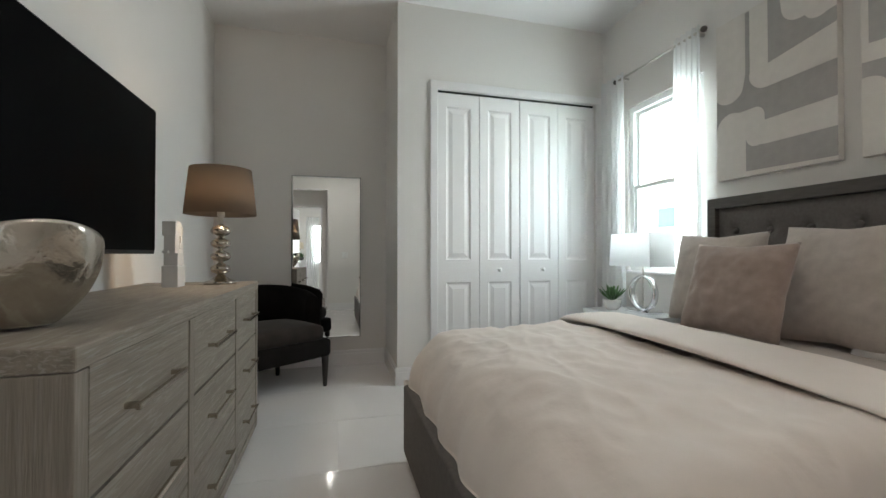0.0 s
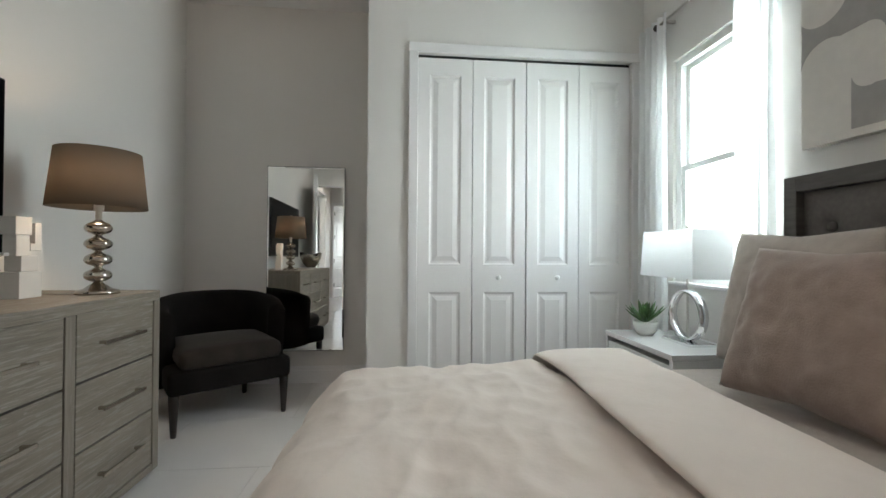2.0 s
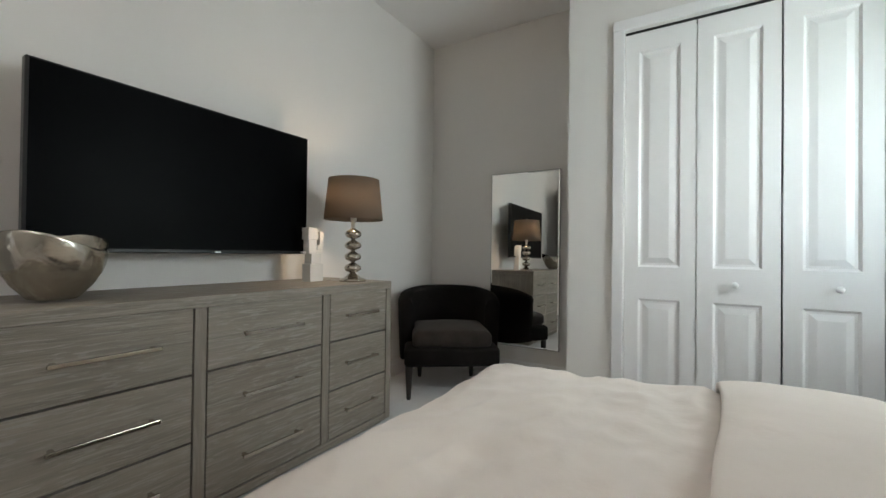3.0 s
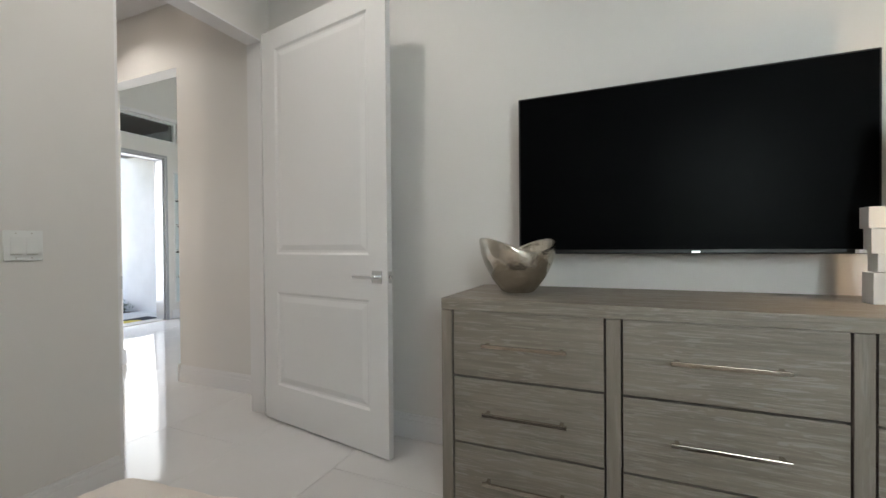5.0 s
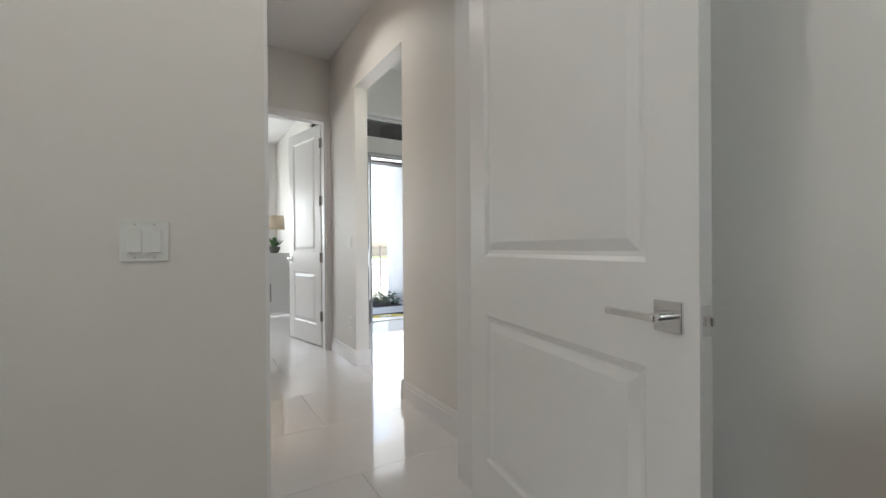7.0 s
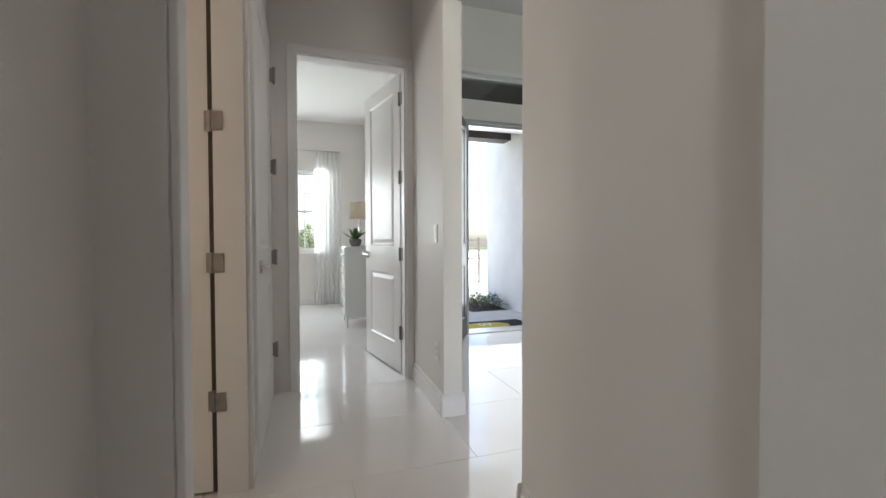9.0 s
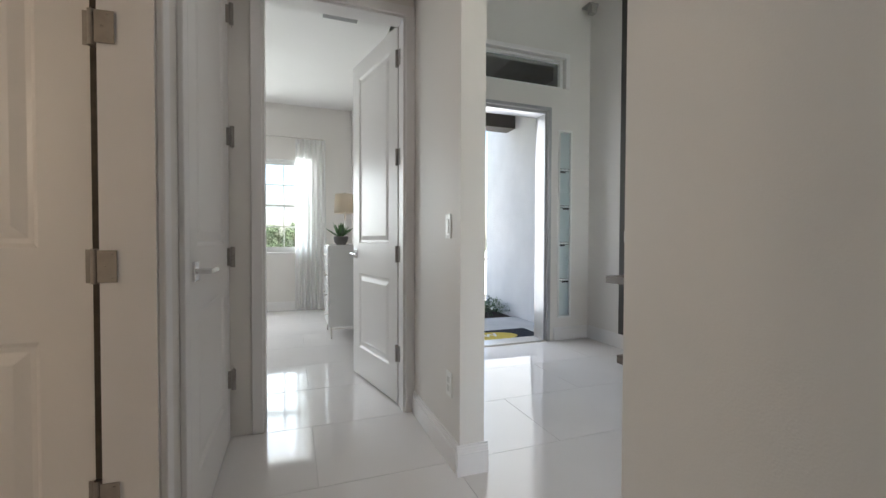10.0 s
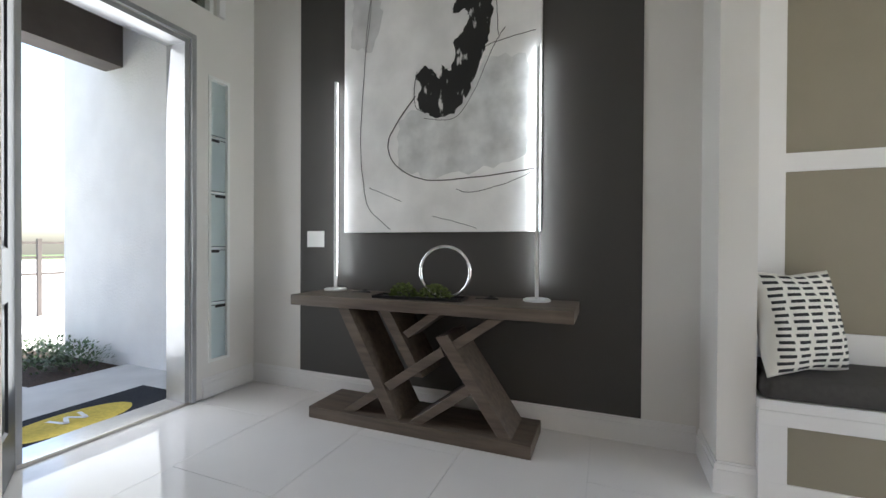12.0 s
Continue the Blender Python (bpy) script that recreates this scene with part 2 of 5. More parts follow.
def thing(name, at, label, category, group="", kind="", turn=0.0):
    ob = new(name)
    ob.empty_display_size = 0.1
    ob.matrix_basis = pose(*at, 0, 0, turn)
    return tagged(ob, label, category, group, kind)


def part(name, bm, material, parent, label="", smooth=False):
    ob = finish(name, bm, material, smooth)
    ob.parent = parent
    return tagged(ob, label)


def thicken(ob, t, offset=0.0):
    s = ob.modifiers.new("thickness", "SOLIDIFY")
    s.thickness, s.offset = t, offset
    return ob

# ---- structure ----
CZ, FZ = 3.05, 3.70  # ceilings: rooms, foyer


def wall(name, boxes, material=WALL, label="smooth off-white painted wall"):
    bm = bmesh.new()
    for b in boxes:
        bx(bm, *b)
    return solid(name, bm, material, label, "wall", "structure")


def holed(x0, x1, y0, y1, top, holes, along="x"):
    """Boxes of a wall with openings (a0, a1, z0, z1) along its run."""
    lo, hi = (x0, x1) if along == "x" else (y0, y1)
    cuts = sorted({lo, hi, *(v for h in holes for v in h[:2])})
    out = []
    for a, b in zip(cuts, cuts[1:]):
        zs = [0.0]
        for h in sorted((h for h in holes if h[0] <= a + 1e-6 and h[1] >= b - 1e-6), key=lambda h: h[2]):
            zs += [h[2], h[3]]
        zs.append(top)
        for z0, z1 in zip(zs[::2], zs[1::2]):
            if z1 - z0 > 1e-4:
                out.append((a, y0, z0, b, y1, z1) if along == "x" else (x0, a, z0, x1, b, z1))
    return out


DOOR_H = 2.40
wall("wall_tv", [(-0.29, 0.50, 0, -0.17, 5.21, CZ)])
wall("wall_bedroom_door", holed(-0.34, 3.34, 0.38, 0.50, CZ, [(-0.115, 0.733, 0, DOOR_H)]))
wall("wall_niche", [(-0.17, 5.09, 0, 3.34, 5.21, CZ), (1.332, 4.477, 0, 1.452, 5.09, CZ)])
wall("wall_closet", holed(1.332, 3.22, 4.357, 4.477, CZ, [(1.659, 3.133, 0, 2.385)]))
wall("wall_window", holed(3.22, 3.34, 0.50, 5.09, CZ, [(3.30, 4.035, 0.90, 2.25)], "y"))
wall("wall_hall_foyer", holed(-0.46, -0.34, -2.36, 0.38, FZ, [(-1.615, -0.655, 0, 2.52)], "y"))
wall("wall_hall_inner", holed(0.69, 0.81, -2.36, -0.15, CZ, [(-1.19, -0.225, 0, DOOR_H), (-2.28, -1.46, 0, DOOR_H)], "y") + [(0.81, -0.15, 0, 0.93, 0.38, CZ)])
wall("wall_hall_end", holed(-0.46, 3.41, -2.48, -2.36, CZ, [(-0.284, 0.512, 0, DOOR_H)]))
wall("wall_far_side", [(-0.63, -6.46, 0, -0.51, -2.48, CZ), (3.41, -6.46, 0, 3.53, -2.36, CZ)])
# the second opening is added out of view, for the fill lamp
wall("wall_far_window", holed(-0.63, 3.53, -6.58, -6.46, CZ, [(0.10, 1.15, 0.87, 2.24), (1.4, 2.5, 0.87, 2.23)]))
wall("wall_bath", [(0.81, -1.50, 0, 2.6, -1.38, CZ), (2.6, -1.50, 0, 2.72, 0.38, CZ)])
wall("wall_foyer_front", holed(-2.67, -0.51, -3.80, -3.60, FZ, [(-2.14, -1.275, 0, 2.40), (-2.445, -2.275, 0.235, 2.22), (-2.34, -1.13, 2.65, 2.96)]))
wall("wall_foyer_accent", [(-2.79, -3.80, 0, -2.67, 3.12, FZ)])
# unseen end wall; its opening is invented to hold the foyer fill lamp
wall("wall_foyer_end", holed(-2.67, -0.29, 3.0, 3.12, FZ, [(-2.3, -0.7, 0.1, 2.4)]))
wall("wall_foyer_inner", [(-0.46, 0.50, 0, -0.29, 3.0, FZ), (-0.46, 0.38, 0, -0.34, 0.50, FZ), (-0.63, -3.60, 0, -0.51, -2.48, FZ), (-0.63, -2.48, 0, -0.46, -2.36, FZ)])
for pb in ((-2.67, -0.60, 0, -2.32, -0.46, FZ), (-2.67, 1.5, 0, -2.32, 1.66, FZ), (-2.67, -0.46, 2.5, -2.32, 1.5, FZ)):
    wall("wall_pilaster", [pb])


def ceiling(name, x0, y0, x1, y1, z):
    return solid(name, box(x0, y0, z, x1, y1, z + 0.1), CEIL, "flat white painted ceiling", "ceiling", "structure")


ceiling("ceiling_bedroom", -0.29, 0.38, 3.34, 5.21, CZ)
ceiling("ceiling_hall", -0.34, -2.36, 2.72, 0.38, CZ)
ceiling("ceiling_far_room", -0.51, -6.58, 3.53, -2.36, CZ)
ceiling("ceiling_foyer", -2.79, -3.80, -0.29, 3.12, FZ)

# floor: slab, then one object for each tile (built last)
floor = solid("floor", bx(bx(box(-2.79, -3.75, -0.15, 3.53, -2.36, -0.006), -2.79, -2.36, -0.15, 3.34, 3.12, -0.006), -0.29, 3.12, -0.15, 3.34, 5.21, -0.006), GROUT, "polished white porcelain tile floor", "floor", "structure")
solid("floor_far_room", box(-0.63, -6.58, -0.15, 3.53, -3.75, -0.006), GROUT, "grout bed under white floor tiles", "floor", "structure")


def baseboard(x0, y0, x1, y1, nx, ny):
    """Skirting from one point of a wall's face to another; (nx, ny) points into the room."""
    bm = bmesh.new()
    for t, z0, z1 in ((0.016, 0.0, 0.10), (0.011, 0.10, 0.125), (0.006, 0.125, 0.135)):
        xs, ys = sorted((x0, x1)), sorted((y0, y1))
        if nx:
            xs = sorted((x0, x0 + nx * t))
        else:
            ys = sorted((y0, y0 + ny * t))
        bx(bm, xs[0], ys[0], z0, xs[1], ys[1], z1)
    return solid("baseboard", bm, TRIM, "white painted moulded baseboard along the wall", "baseboard", "structure")


for run in ((-0.17, 0.50, -0.17, 5.09, 1, 0), (-0.154, 5.09, 1.316, 5.09, 0, -1), (1.332, 4.357, 1.332, 5.09, -1, 0), (1.316, 4.357, 1.597, 4.357, 0, -1),
            (3.22, 0.50, 3.22, 4.341, -1, 0), (0.74, 0.50, 3.204, 0.50, 0, 1), (-0.34, 0.36, -0.34, -0.639, 1, 0), (-0.34, -1.631, -0.34, -2.344, 1, 0),
            (-0.476, -1.615, -0.324, -1.615, 0, 1), (-0.476, -0.655, -0.324, -0.655, 0, -1), (0.69, -1.255, 0.69, -1.39, -1, 0), (0.81, -0.15, 0.81, 0.38, -1, 0),
            (-2.67, -3.584, -2.67, -0.616, 1, 0), (-2.654, -3.60, -2.23, -3.60, 0, 1), (-1.22, -3.60, -0.63, -3.60, 0, 1), (-0.63, -3.584, -0.63, -2.36, -1, 0),
            (-2.654, -0.60, -2.304, -0.60, 0, -1), (-2.32, -0.60, -2.32, -0.46, 1, 0), (-0.46, -1.615, -0.46, -2.36, -1, 0), (-0.46, -0.655, -0.46, 2.9, -1, 0),
            (-0.51, -6.444, -0.51, -2.6, 1, 0), (-0.494, -6.46, 3.4, -6.46, 0, 1)):
    baseboard(*run)


def casing(name, a0, a1, top, face, out, along="x", w=0.062, t=0.018, sill=None):
    """Flat trim round an opening a0..a1 on a wall face; out is +1 or -1, away from the wall."""
    ob = thing(name, (0, 0, 0), "white painted trim around the opening", "trim", kind="structure")
    z0 = 0.0 if sill is None else sill
    for nm, p0, p1, q0, q1 in (("side_trim", a0 - w, a0, z0, top), ("side_trim", a1, a1 + w, z0, top), ("head_trim", a0 - w, a1 + w, top, top + w)):
        f0, f1 = sorted((face, face + out * t))
        b = (p0, f0, q0, p1, f1, q1) if along == "x" else (f0, p0, q0, f1, p1, q1)
        part(nm, box(*b, bev=0.004), TRIM, ob)
    return ob


def jamb(name, a0, a1, top, f0, f1, along="x", t=0.012):
    """Lining of a doorway through a wall."""
    ob = thing(name, (0, 0, 0), "white painted door lining in the wall", "door jamb", kind="structure")
    for p0, p1, q0, q1 in ((a0, a0 + t, 0, top - t), (a1 - t, a1, 0, top - t), (a0, a1, top - t, top)):
        b = (p0, f0, q0, p1, f1, q1) if along == "x" else (f0, p0, q0, f1, p1, q1)
        part("lining", box(*b), TRIM, ob)
    return ob


jamb("door_frame_bedroom", -0.115, 0.733, DOOR_H, 0.38, 0.50)
strike = solid("strike_plate", box(0.716, 0.44, 0.89, 0.720, 0.505, 0.95, bev=0.001), CHROME, "small chrome strike plate on the jamb", "strike plate", "structure")
casing("trim_closet", 1.659, 3.133, 2.385, 4.357, -1)
casing("trim_bath_door", -1.19, -0.225, DOOR_H, 0.69, -1, "y")
jamb("door_frame_bath", -1.19, -0.225, DOOR_H, 0.69, 0.81, "y")
casing("trim_linen_door", -2.28, -1.46, DOOR_H, 0.69, -1, "y")
casing("trim_far_door", -0.284, 0.512, DOOR_H, -2.36, 1, w=0.056)
jamb("door_frame_far", -0.284, 0.512, DOOR_H, -2.48, -2.36)
casing("trim_front_door", -2.14, -1.275, 2.40, -3.60, 1, w=0.035, t=0.022)
FRAMEM = mat("grey_metal_frame", (0.42, 0.42, 0.43), 0.35, metal=0.4, vary=0.06)
for o in bpy.data.objects["trim_front_door"].children:
    o.data.materials[0] = FRAMEM
for o in jamb("door_frame_front", -2.14, -1.275, 2.40, -3.78, -3.605, t=0.03).children:
    o.data.materials[0] = FRAMEM
casing("trim_transom", -2.34, -1.13, 2.96, -3.60, 1, w=0.05, t=0.03, sill=2.65)


# ---- doors ----
def raised_panel(w, h, t, x, z):
    """A moulded panel, w x h, in a leaf of thickness t, its lower corner at (x, z)."""
    bm = bmesh.new()
    steps = ((0.0, 0.0), (0.012, 0.009), (0.024, 0.010), (0.055, 0.003), (0.06, 0.003))
    loops = []
    for side in (0, 1):
        ring = []
        for i, d in steps:
            y = -d if side == 0 else -t + d
            ring.append([bm.verts.new(p) for p in ((x + i, y, z + i), (x + w - i, y, z + i), (x + w - i, y, z + h - i), (x + i, y, z + h - i))])
        for a, b in zip(ring, ring[1:]):
            for k in range(4):
                bm.faces.new((a[k], a[(k + 1) % 4], b[(k + 1) % 4], b[k]))
        bm.faces.new(ring[-1])
        loops.append(ring[0])
    for k in range(4):
        bm.faces.new((loops[0][k], loops[0][(k + 1) % 4], loops[1][(k + 1) % 4], loops[1][k]))
    return bm


def leaf(parent, w, h, t=0.035, x=0.0, stile=0.125, rails=(0.23, 0.80, 1.03, 2.28), material=None, z=0.012):
    """Stiles and rails with two moulded panels, under a door."""
    m = material or DOOR
    bm = bmesh.new()
    r0, r1, r2, r3 = rails
    bx(bm, x, -t, z, x + stile, 0, h)
    bx(bm, x + w - stile, -t, z, x + w, 0, h)
    for z0, z1 in ((z, r0), (r1, r2), (r3, h)):
        bx(bm, x + stile, -t, z0, x + w - stile, 0, z1)
    part("leaf_frame", bm, m, parent)
    for z0, z1 in ((r0, r1), (r2, r3)):
        part("door_panel", raised_panel(w - 2 * stile, z1 - z0, t, x + stile, z0), m, parent)


def lever_set(parent, x, z, t, way):
    """Square rose and flat lever on both sides of a leaf; the lever points along way (+1 or -1)."""
    for s, y0 in ((1, 0.0), (-1, -t)):
        ob = part("lever_handle", box(x - 0.033, min(y0, y0 + s * 0.009), z - 0.033, x + 0.033, max(y0, y0 + s * 0.009), z + 0.033, bev=0.002), CHROME, parent, "polished chrome square rose lever")
        bm = bmesh.new()
        tube(bm, [(x, y0 + s * 0.008, z), (x, y0 + s * 0.05, z)], 0.010, 12)
        bx(bm, min(x, x + way * 0.125), y0 + s * 0.05 - 0.007, z - 0.008, max(x, x + way * 0.125) + 0.008, y0 + s * 0.05 + 0.007, z + 0.008, bev=0.004)
        part("lever", bm, CHROME, ob)


def hinges(parent, zs, x=0.0, y=0.006, plate=1, r=0.008):
    for z in zs:
        bm = bmesh.new()
        tube(bm, [(x, y, z - 0.052), (x, y, z + 0.052)], r, 10)
        for k in range(4):
            tube(bm, [(x, y, z - 0.048 + k * 0.026), (x, y, z - 0.042 + k * 0.026)], 0.0078, 10)
        bx(bm, x - 0.002, y - 0.040, z - 0.045, x + 0.0, y, z + 0.045)
        bx(bm, x - 0.042 * plate, y - 0.004, z - 0.05, x, y - 0.001, z + 0.05)
        part("hinge", bm, HINGE, parent, "satin nickel butt hinge")


HZ = (0.335, 0.965, 1.575, 2.19)
d1 = thing("door_1", (-0.095, 0.56, 0), "white moulded two-panel door standing open along the wall", "door", kind="structure", turn=80)
leaf(d1, 1.01, DOOR_H)
lever_set(d1, 0.945, 0.92, 0.035, -1)
part("latch_plate", box(1.009, -0.030, 0.89, 1.013, -0.006, 0.95), CHROME, d1)
part("latch_bolt", box(1.012, -0.024, 0.91, 1.026, -0.012, 0.93, bev=0.003), CHROME, d1)
hinges(d1, HZ)

d2 = thing("door_2", (0.818, -1.20, 0), "white moulded door swung open into a warmly lit room", "door", kind="structure", turn=-4)
leaf(d2, 0.89, DOOR_H)
lever_set(d2, 0.825, 0.945, 0.035, -1)
# dark strip painted over the hinge edge for the shade inside the gap
part("hinge_gap_shade", box(-0.004, 0.001, 0.012, 0.012, 0.004, 2.38), mat("gap_shade_brown", (0.06, 0.048, 0.036), 0.7, vary=0.3, scale=25), d2, "dark strip standing in for the shaded hinge gap")
for z in (0.40, 0.985, 1.575, 2.2):
    bm = bmesh.new()
    tube(bm, [(0.004, 0.012, z - 0.044), (0.004, 0.012, z + 0.044)], 0.009, 12)
    bx(bm, 0.004, 0.0045, z - 0.042, 0.026, 0.007, z + 0.042)
    bx(bm, -0.048, 0.0225, z - 0.04, -0.006, 0.0255, z + 0.04, bev=0.001)
    for sx, sz in ((-0.036, 0.03), (-0.022, 0.0), (-0.036, -0.03)):
        lathe(bm, [(0.004, 0.0), (0.004, 0.001), (0.0, 0.0015)], 8, (sx, 0.0255, z + sz))
    part("hinge", bm, HINGE, d2, "satin nickel butt hinge")

d3 = thing("door_3", (0.672, -2.27, 0), "closed white moulded cupboard door with chrome lever", "door", kind="structure", turn=90)
leaf(d3, 0.812, DOOR_H, stile=0.115)
lever_set(d3, 0.745, 0.945, 0.035, -1)
hinges(d3, HZ, x=0.004, y=0.026, r=0.011)

d4 = thing("door_4", (-0.265, -2.475, 0), "white moulded two-panel door standing open into bedroom", "door", kind="structure", turn=-77.5)
leaf(d4, 0.785, DOOR_H)
lever_set(d4, 0.72, 0.945, 0.035, -1)
hinges(d4, HZ, plate=1, r=0.011)

d5 = thing("door_5", (-1.268, -3.575, 0), "dark painted front door standing wide open", "front door", kind="structure", turn=60)
FRONT = mat("dark_door_paint", (0.02, 0.021, 0.026), 0.35, vary=0.1)
leaf(d5, 0.90, 2.38, 0.045, material=FRONT, stile=0.15)
bm = bmesh.new()
tube(bm, [(0.83, 0.05, 0.86), (0.83, 0.05, 1.12)], 0.012)
for z in (0.89, 1.09):
    tube(bm, [(0.83, 0.0, z), (0.83, 0.05, z)], 0.008)
part("pull_handle", bm, STEEL, d5, "long brushed steel pull bar", True)

# closet bifold doors
for i, x0 in enumerate((1.662, 2.400)):
    cd = thing("closet_door", (x0, 4.405, 0), "closed white bifold closet door with moulded panels", "closet door", "bifold closet doors", "structure")
    for k in range(2):
        leaf(cd, 0.362, 2.360, 0.033, k * 0.367, 0.075, (0.20, 0.80, 0.985, 2.25))
    kx = 0.538 if i == 0 else 0.206
    part("knob", lathe(bmesh.new(), [(0.010, 0), (0.007, 0.012), (0.016, 0.022), (0.017, 0.030), (0.010, 0.037), (0.0, 0.038)], 20), PLASTIC, cd, "round white knob", True).matrix_basis = pose(kx, -0.033, 0.90, 90)
track = box(1.66, 4.388, 2.363, 3.132, 4.43, 2.384)
# two upright black strips added behind the door gaps to draw their shade
bx(track, 2.3915, 4.396, 0.012, 2.3995, 4.43, 2.362)
bx(track, 3.1295, 4.396, 0.012, 3.1328, 4.43, 2.362)
solid("closet_track_gap_shade", track, BLACK, "dark track above closet doors, black strips shading the door gaps", "track", "structure")


# ---- windows ----
def window(name, w, h, m, label, cols=1, rows=1, slide=True):
    """A single-hung window; local x across, y outwards, z up from the sill."""
    ob = tagged(new(name), label, "window", "", "structure")
    ob.matrix_basis = m
    f = 0.045
    bm = bmesh.new()
    for b in ((0, 0.02, 0, f, 0.10, h), (w - f, 0.02, 0, w, 0.10, h), (f, 0.02, 0, w - f, 0.10, f), (f, 0.02, h - f, w - f, 0.10, h)):
        bx(bm, *b)
    part("window_frame", bm, PLASTIC, ob)
    for z0, z1, y in ((f, h / 2 + 0.02, 0.04), (h / 2 - 0.02, h - f, 0.07)):
        bm = bmesh.new()
        s = 0.032
        for b in ((f, y - 0.013, z0, f + s, y + 0.013, z1), (w - f - s, y - 0.013, z0, w - f, y + 0.013, z1), (f + s, y - 0.013, z0, w - f - s, y + 0.013, z0 + s), (f + s, y - 0.013, z1 - s, w - f - s, y + 0.013, z1)):
            bx(bm, *b)
        sash = part("sash", bm, PLASTIC, ob)
        pane = part("pane", box(f + s, y - 0.002, z0 + s, w - f - s, y + 0.002, z1 - s), GLASS, sash)
        pane.visible_shadow = False
        for k in range(1, cols):
            x = f + s + (w - 2 * f - 2 * s) * k / cols
            part("muntin", box(x - 0.008, y - 0.008, z0 + s, x + 0.008, y - 0.003, z1 - s), PLASTIC, sash)
        for k in range(1, rows):
            z = z0 + s + (z1 - z0 - 2 * s) * k / rows
            part("muntin", box(f + s, y - 0.0095, z - 0.008, w - f - s, y - 0.0035, z + 0.008), PLASTIC, sash)
    part("window_sill", box(-0.03, -0.03, -0.022, w + 0.03, 0.02, -0.002, bev=0.004), TRIM, ob)
    return ob


window("window_1", 0.735, 1.35, pose(3.22, 4.035, 0.90, 0, 0, -90), "white single-hung bedroom window with bright daylight")
window("window_3", 1.05, 1.37, pose(1.15, -6.46, 0.87, 0, 0, 180), "added out-of-view window around the far room's fill lamp, daylight behind", 3, 2)
# invented window, never in view, filling the fill lamp's opening
window("window_4_unseen", 1.10, 1.36, pose(2.5, -6.46, 0.87, 0, 0, 180), "added out-of-view window around the far room's fill lamp", 3, 2)
tw = thing("window_5", (-2.34, -3.60, 2.65), "narrow transom window above the front door", "window", kind="structure")
bm = bmesh.new()
for b in ((0, -0.12, 0, 0.03, -0.03, 0.31), (1.18, -0.12, 0, 1.21, -0.03, 0.31), (0.03, -0.12, 0, 1.18, -0.03, 0.025), (0.03, -0.12, 0.285, 1.18, -0.03, 0.31)):
    bx(bm, *b)
part("window_frame", bm, PLASTIC, tw)
part("pane", box(0.03, -0.08, 0.025, 1.18, -0.076, 0.285), glass("tinted_glass", 0.0, (0.52, 0.54, 0.53)), tw).visible_shadow = False
FROST = mat("frosted_glass", (0.62, 0.70, 0.70), 0.35, vary=0.03, trans=0.6)
sl = thing("window_6", (-2.445, -3.60, 0.235), "narrow frosted sidelight with etched lines", "window", kind="structure")
bm = bmesh.new()
for b in ((0, -0.10, 0, 0.02, 0.008, 1.985), (0.15, -0.10, 0, 0.17, 0.008, 1.985), (0.02, -0.10, 0, 0.15, 0.008, 0.02), (0.02, -0.10, 1.965, 0.15, 0.008, 1.985)):
    bx(bm, *b)
part("window_frame", bm, PLASTIC, sl)
for k in range(5):
    part("pane", box(0.02, -0.022, 0.02 + k * 0.389, 0.15, -0.016, 0.02 + k * 0.389 + 0.381), FROST, sl)
for k in range(1, 5):
    z = 0.02 + k * 0.389 - 0.004
    bm = bmesh.new()
    bx(bm, 0.02, -0.024, z - 0.018, 0.15, -0.013, z - 0.014)
    bx(bm, 0.02, -0.024, z + 0.008, 0.15, -0.013, z + 0.012)
    bx(bm, 0.02 if k % 2 else 0.07, -0.024, z - 0.034, 0.10 if k % 2 else 0.15, -0.013, z - 0.018)
    part("etched_line", bm, BLACK, sl)

# ---- bedroom: dresser wall ----
DT = 0.875  # dresser top
dr = thing("dresser", (-0.153, 1.965, 0), "grey-washed oak dresser with nine drawers and metal pulls", "dresser")
DW, DD = 1.77, 0.568
bm = bmesh.new()
bx(bm, 0, 0, DT - 0.045, DD, DW, DT, bev=0.004)
part("top", bm, OAK, dr)
for y in (0.0, DW - 0.045):
    part("side_panel", box(0, y, 0.035, DD - 0.001, y + 0.045, DT - 0.046, bev=0.003), OAKV, dr)
for y in (0.594, 1.222):
    part("divider", box(0.02, y, 0.071, DD - 0.002, y + 0.045, DT - 0.046, bev=0.002), OAKV, dr)
part("bottom_rail", box(0.02, 0.046, 0.035, DD - 0.002, DW - 0.046, 0.07, bev=0.002), OAK, dr)
part("back_panel", box(0.002, 0.046, 0.071, 0.018, DW - 0.046, DT - 0.046), OAK, dr)
part("plinth", box(0.03, 0.03, 0.0, DD - 0.05, DW - 0.03, 0.035), OAK, dr)
for c, (y0, y1) in enumerate(((0.048, 0.591), (0.642, 1.219), (1.270, 1.722))):
    for r in range(3):
        z0 = 0.073 + r * 0.2535
        fr = part("drawer", box(0.06, y0 + 0.003, z0 + 0.004, DD - 0.004, y1 - 0.003, z0 + 0.2495, bev=0.0015), OAK, dr)
        ym, zm = (y0 + y1) / 2, z0 + 0.128
        hw = 0.15 if c < 2 else 0.125
        bm = bmesh.new()
        bx(bm, DD + 0.022, ym - hw, zm - 0.007, DD + 0.032, ym + hw, zm + 0.007, bev=0.002)
        for s in (-1, 1):
            bx(bm, DD - 0.007, ym + s * (hw - 0.018) - 0.006, zm - 0.006, DD + 0.023, ym + s * (hw - 0.018) + 0.006, zm + 0.006)
        part("handle", bm, PULL, fr, "brushed nickel bar pull")

tv = thing("television", (0.0, 2.803, 1.035), "large flat black television mounted on the wall", "television")
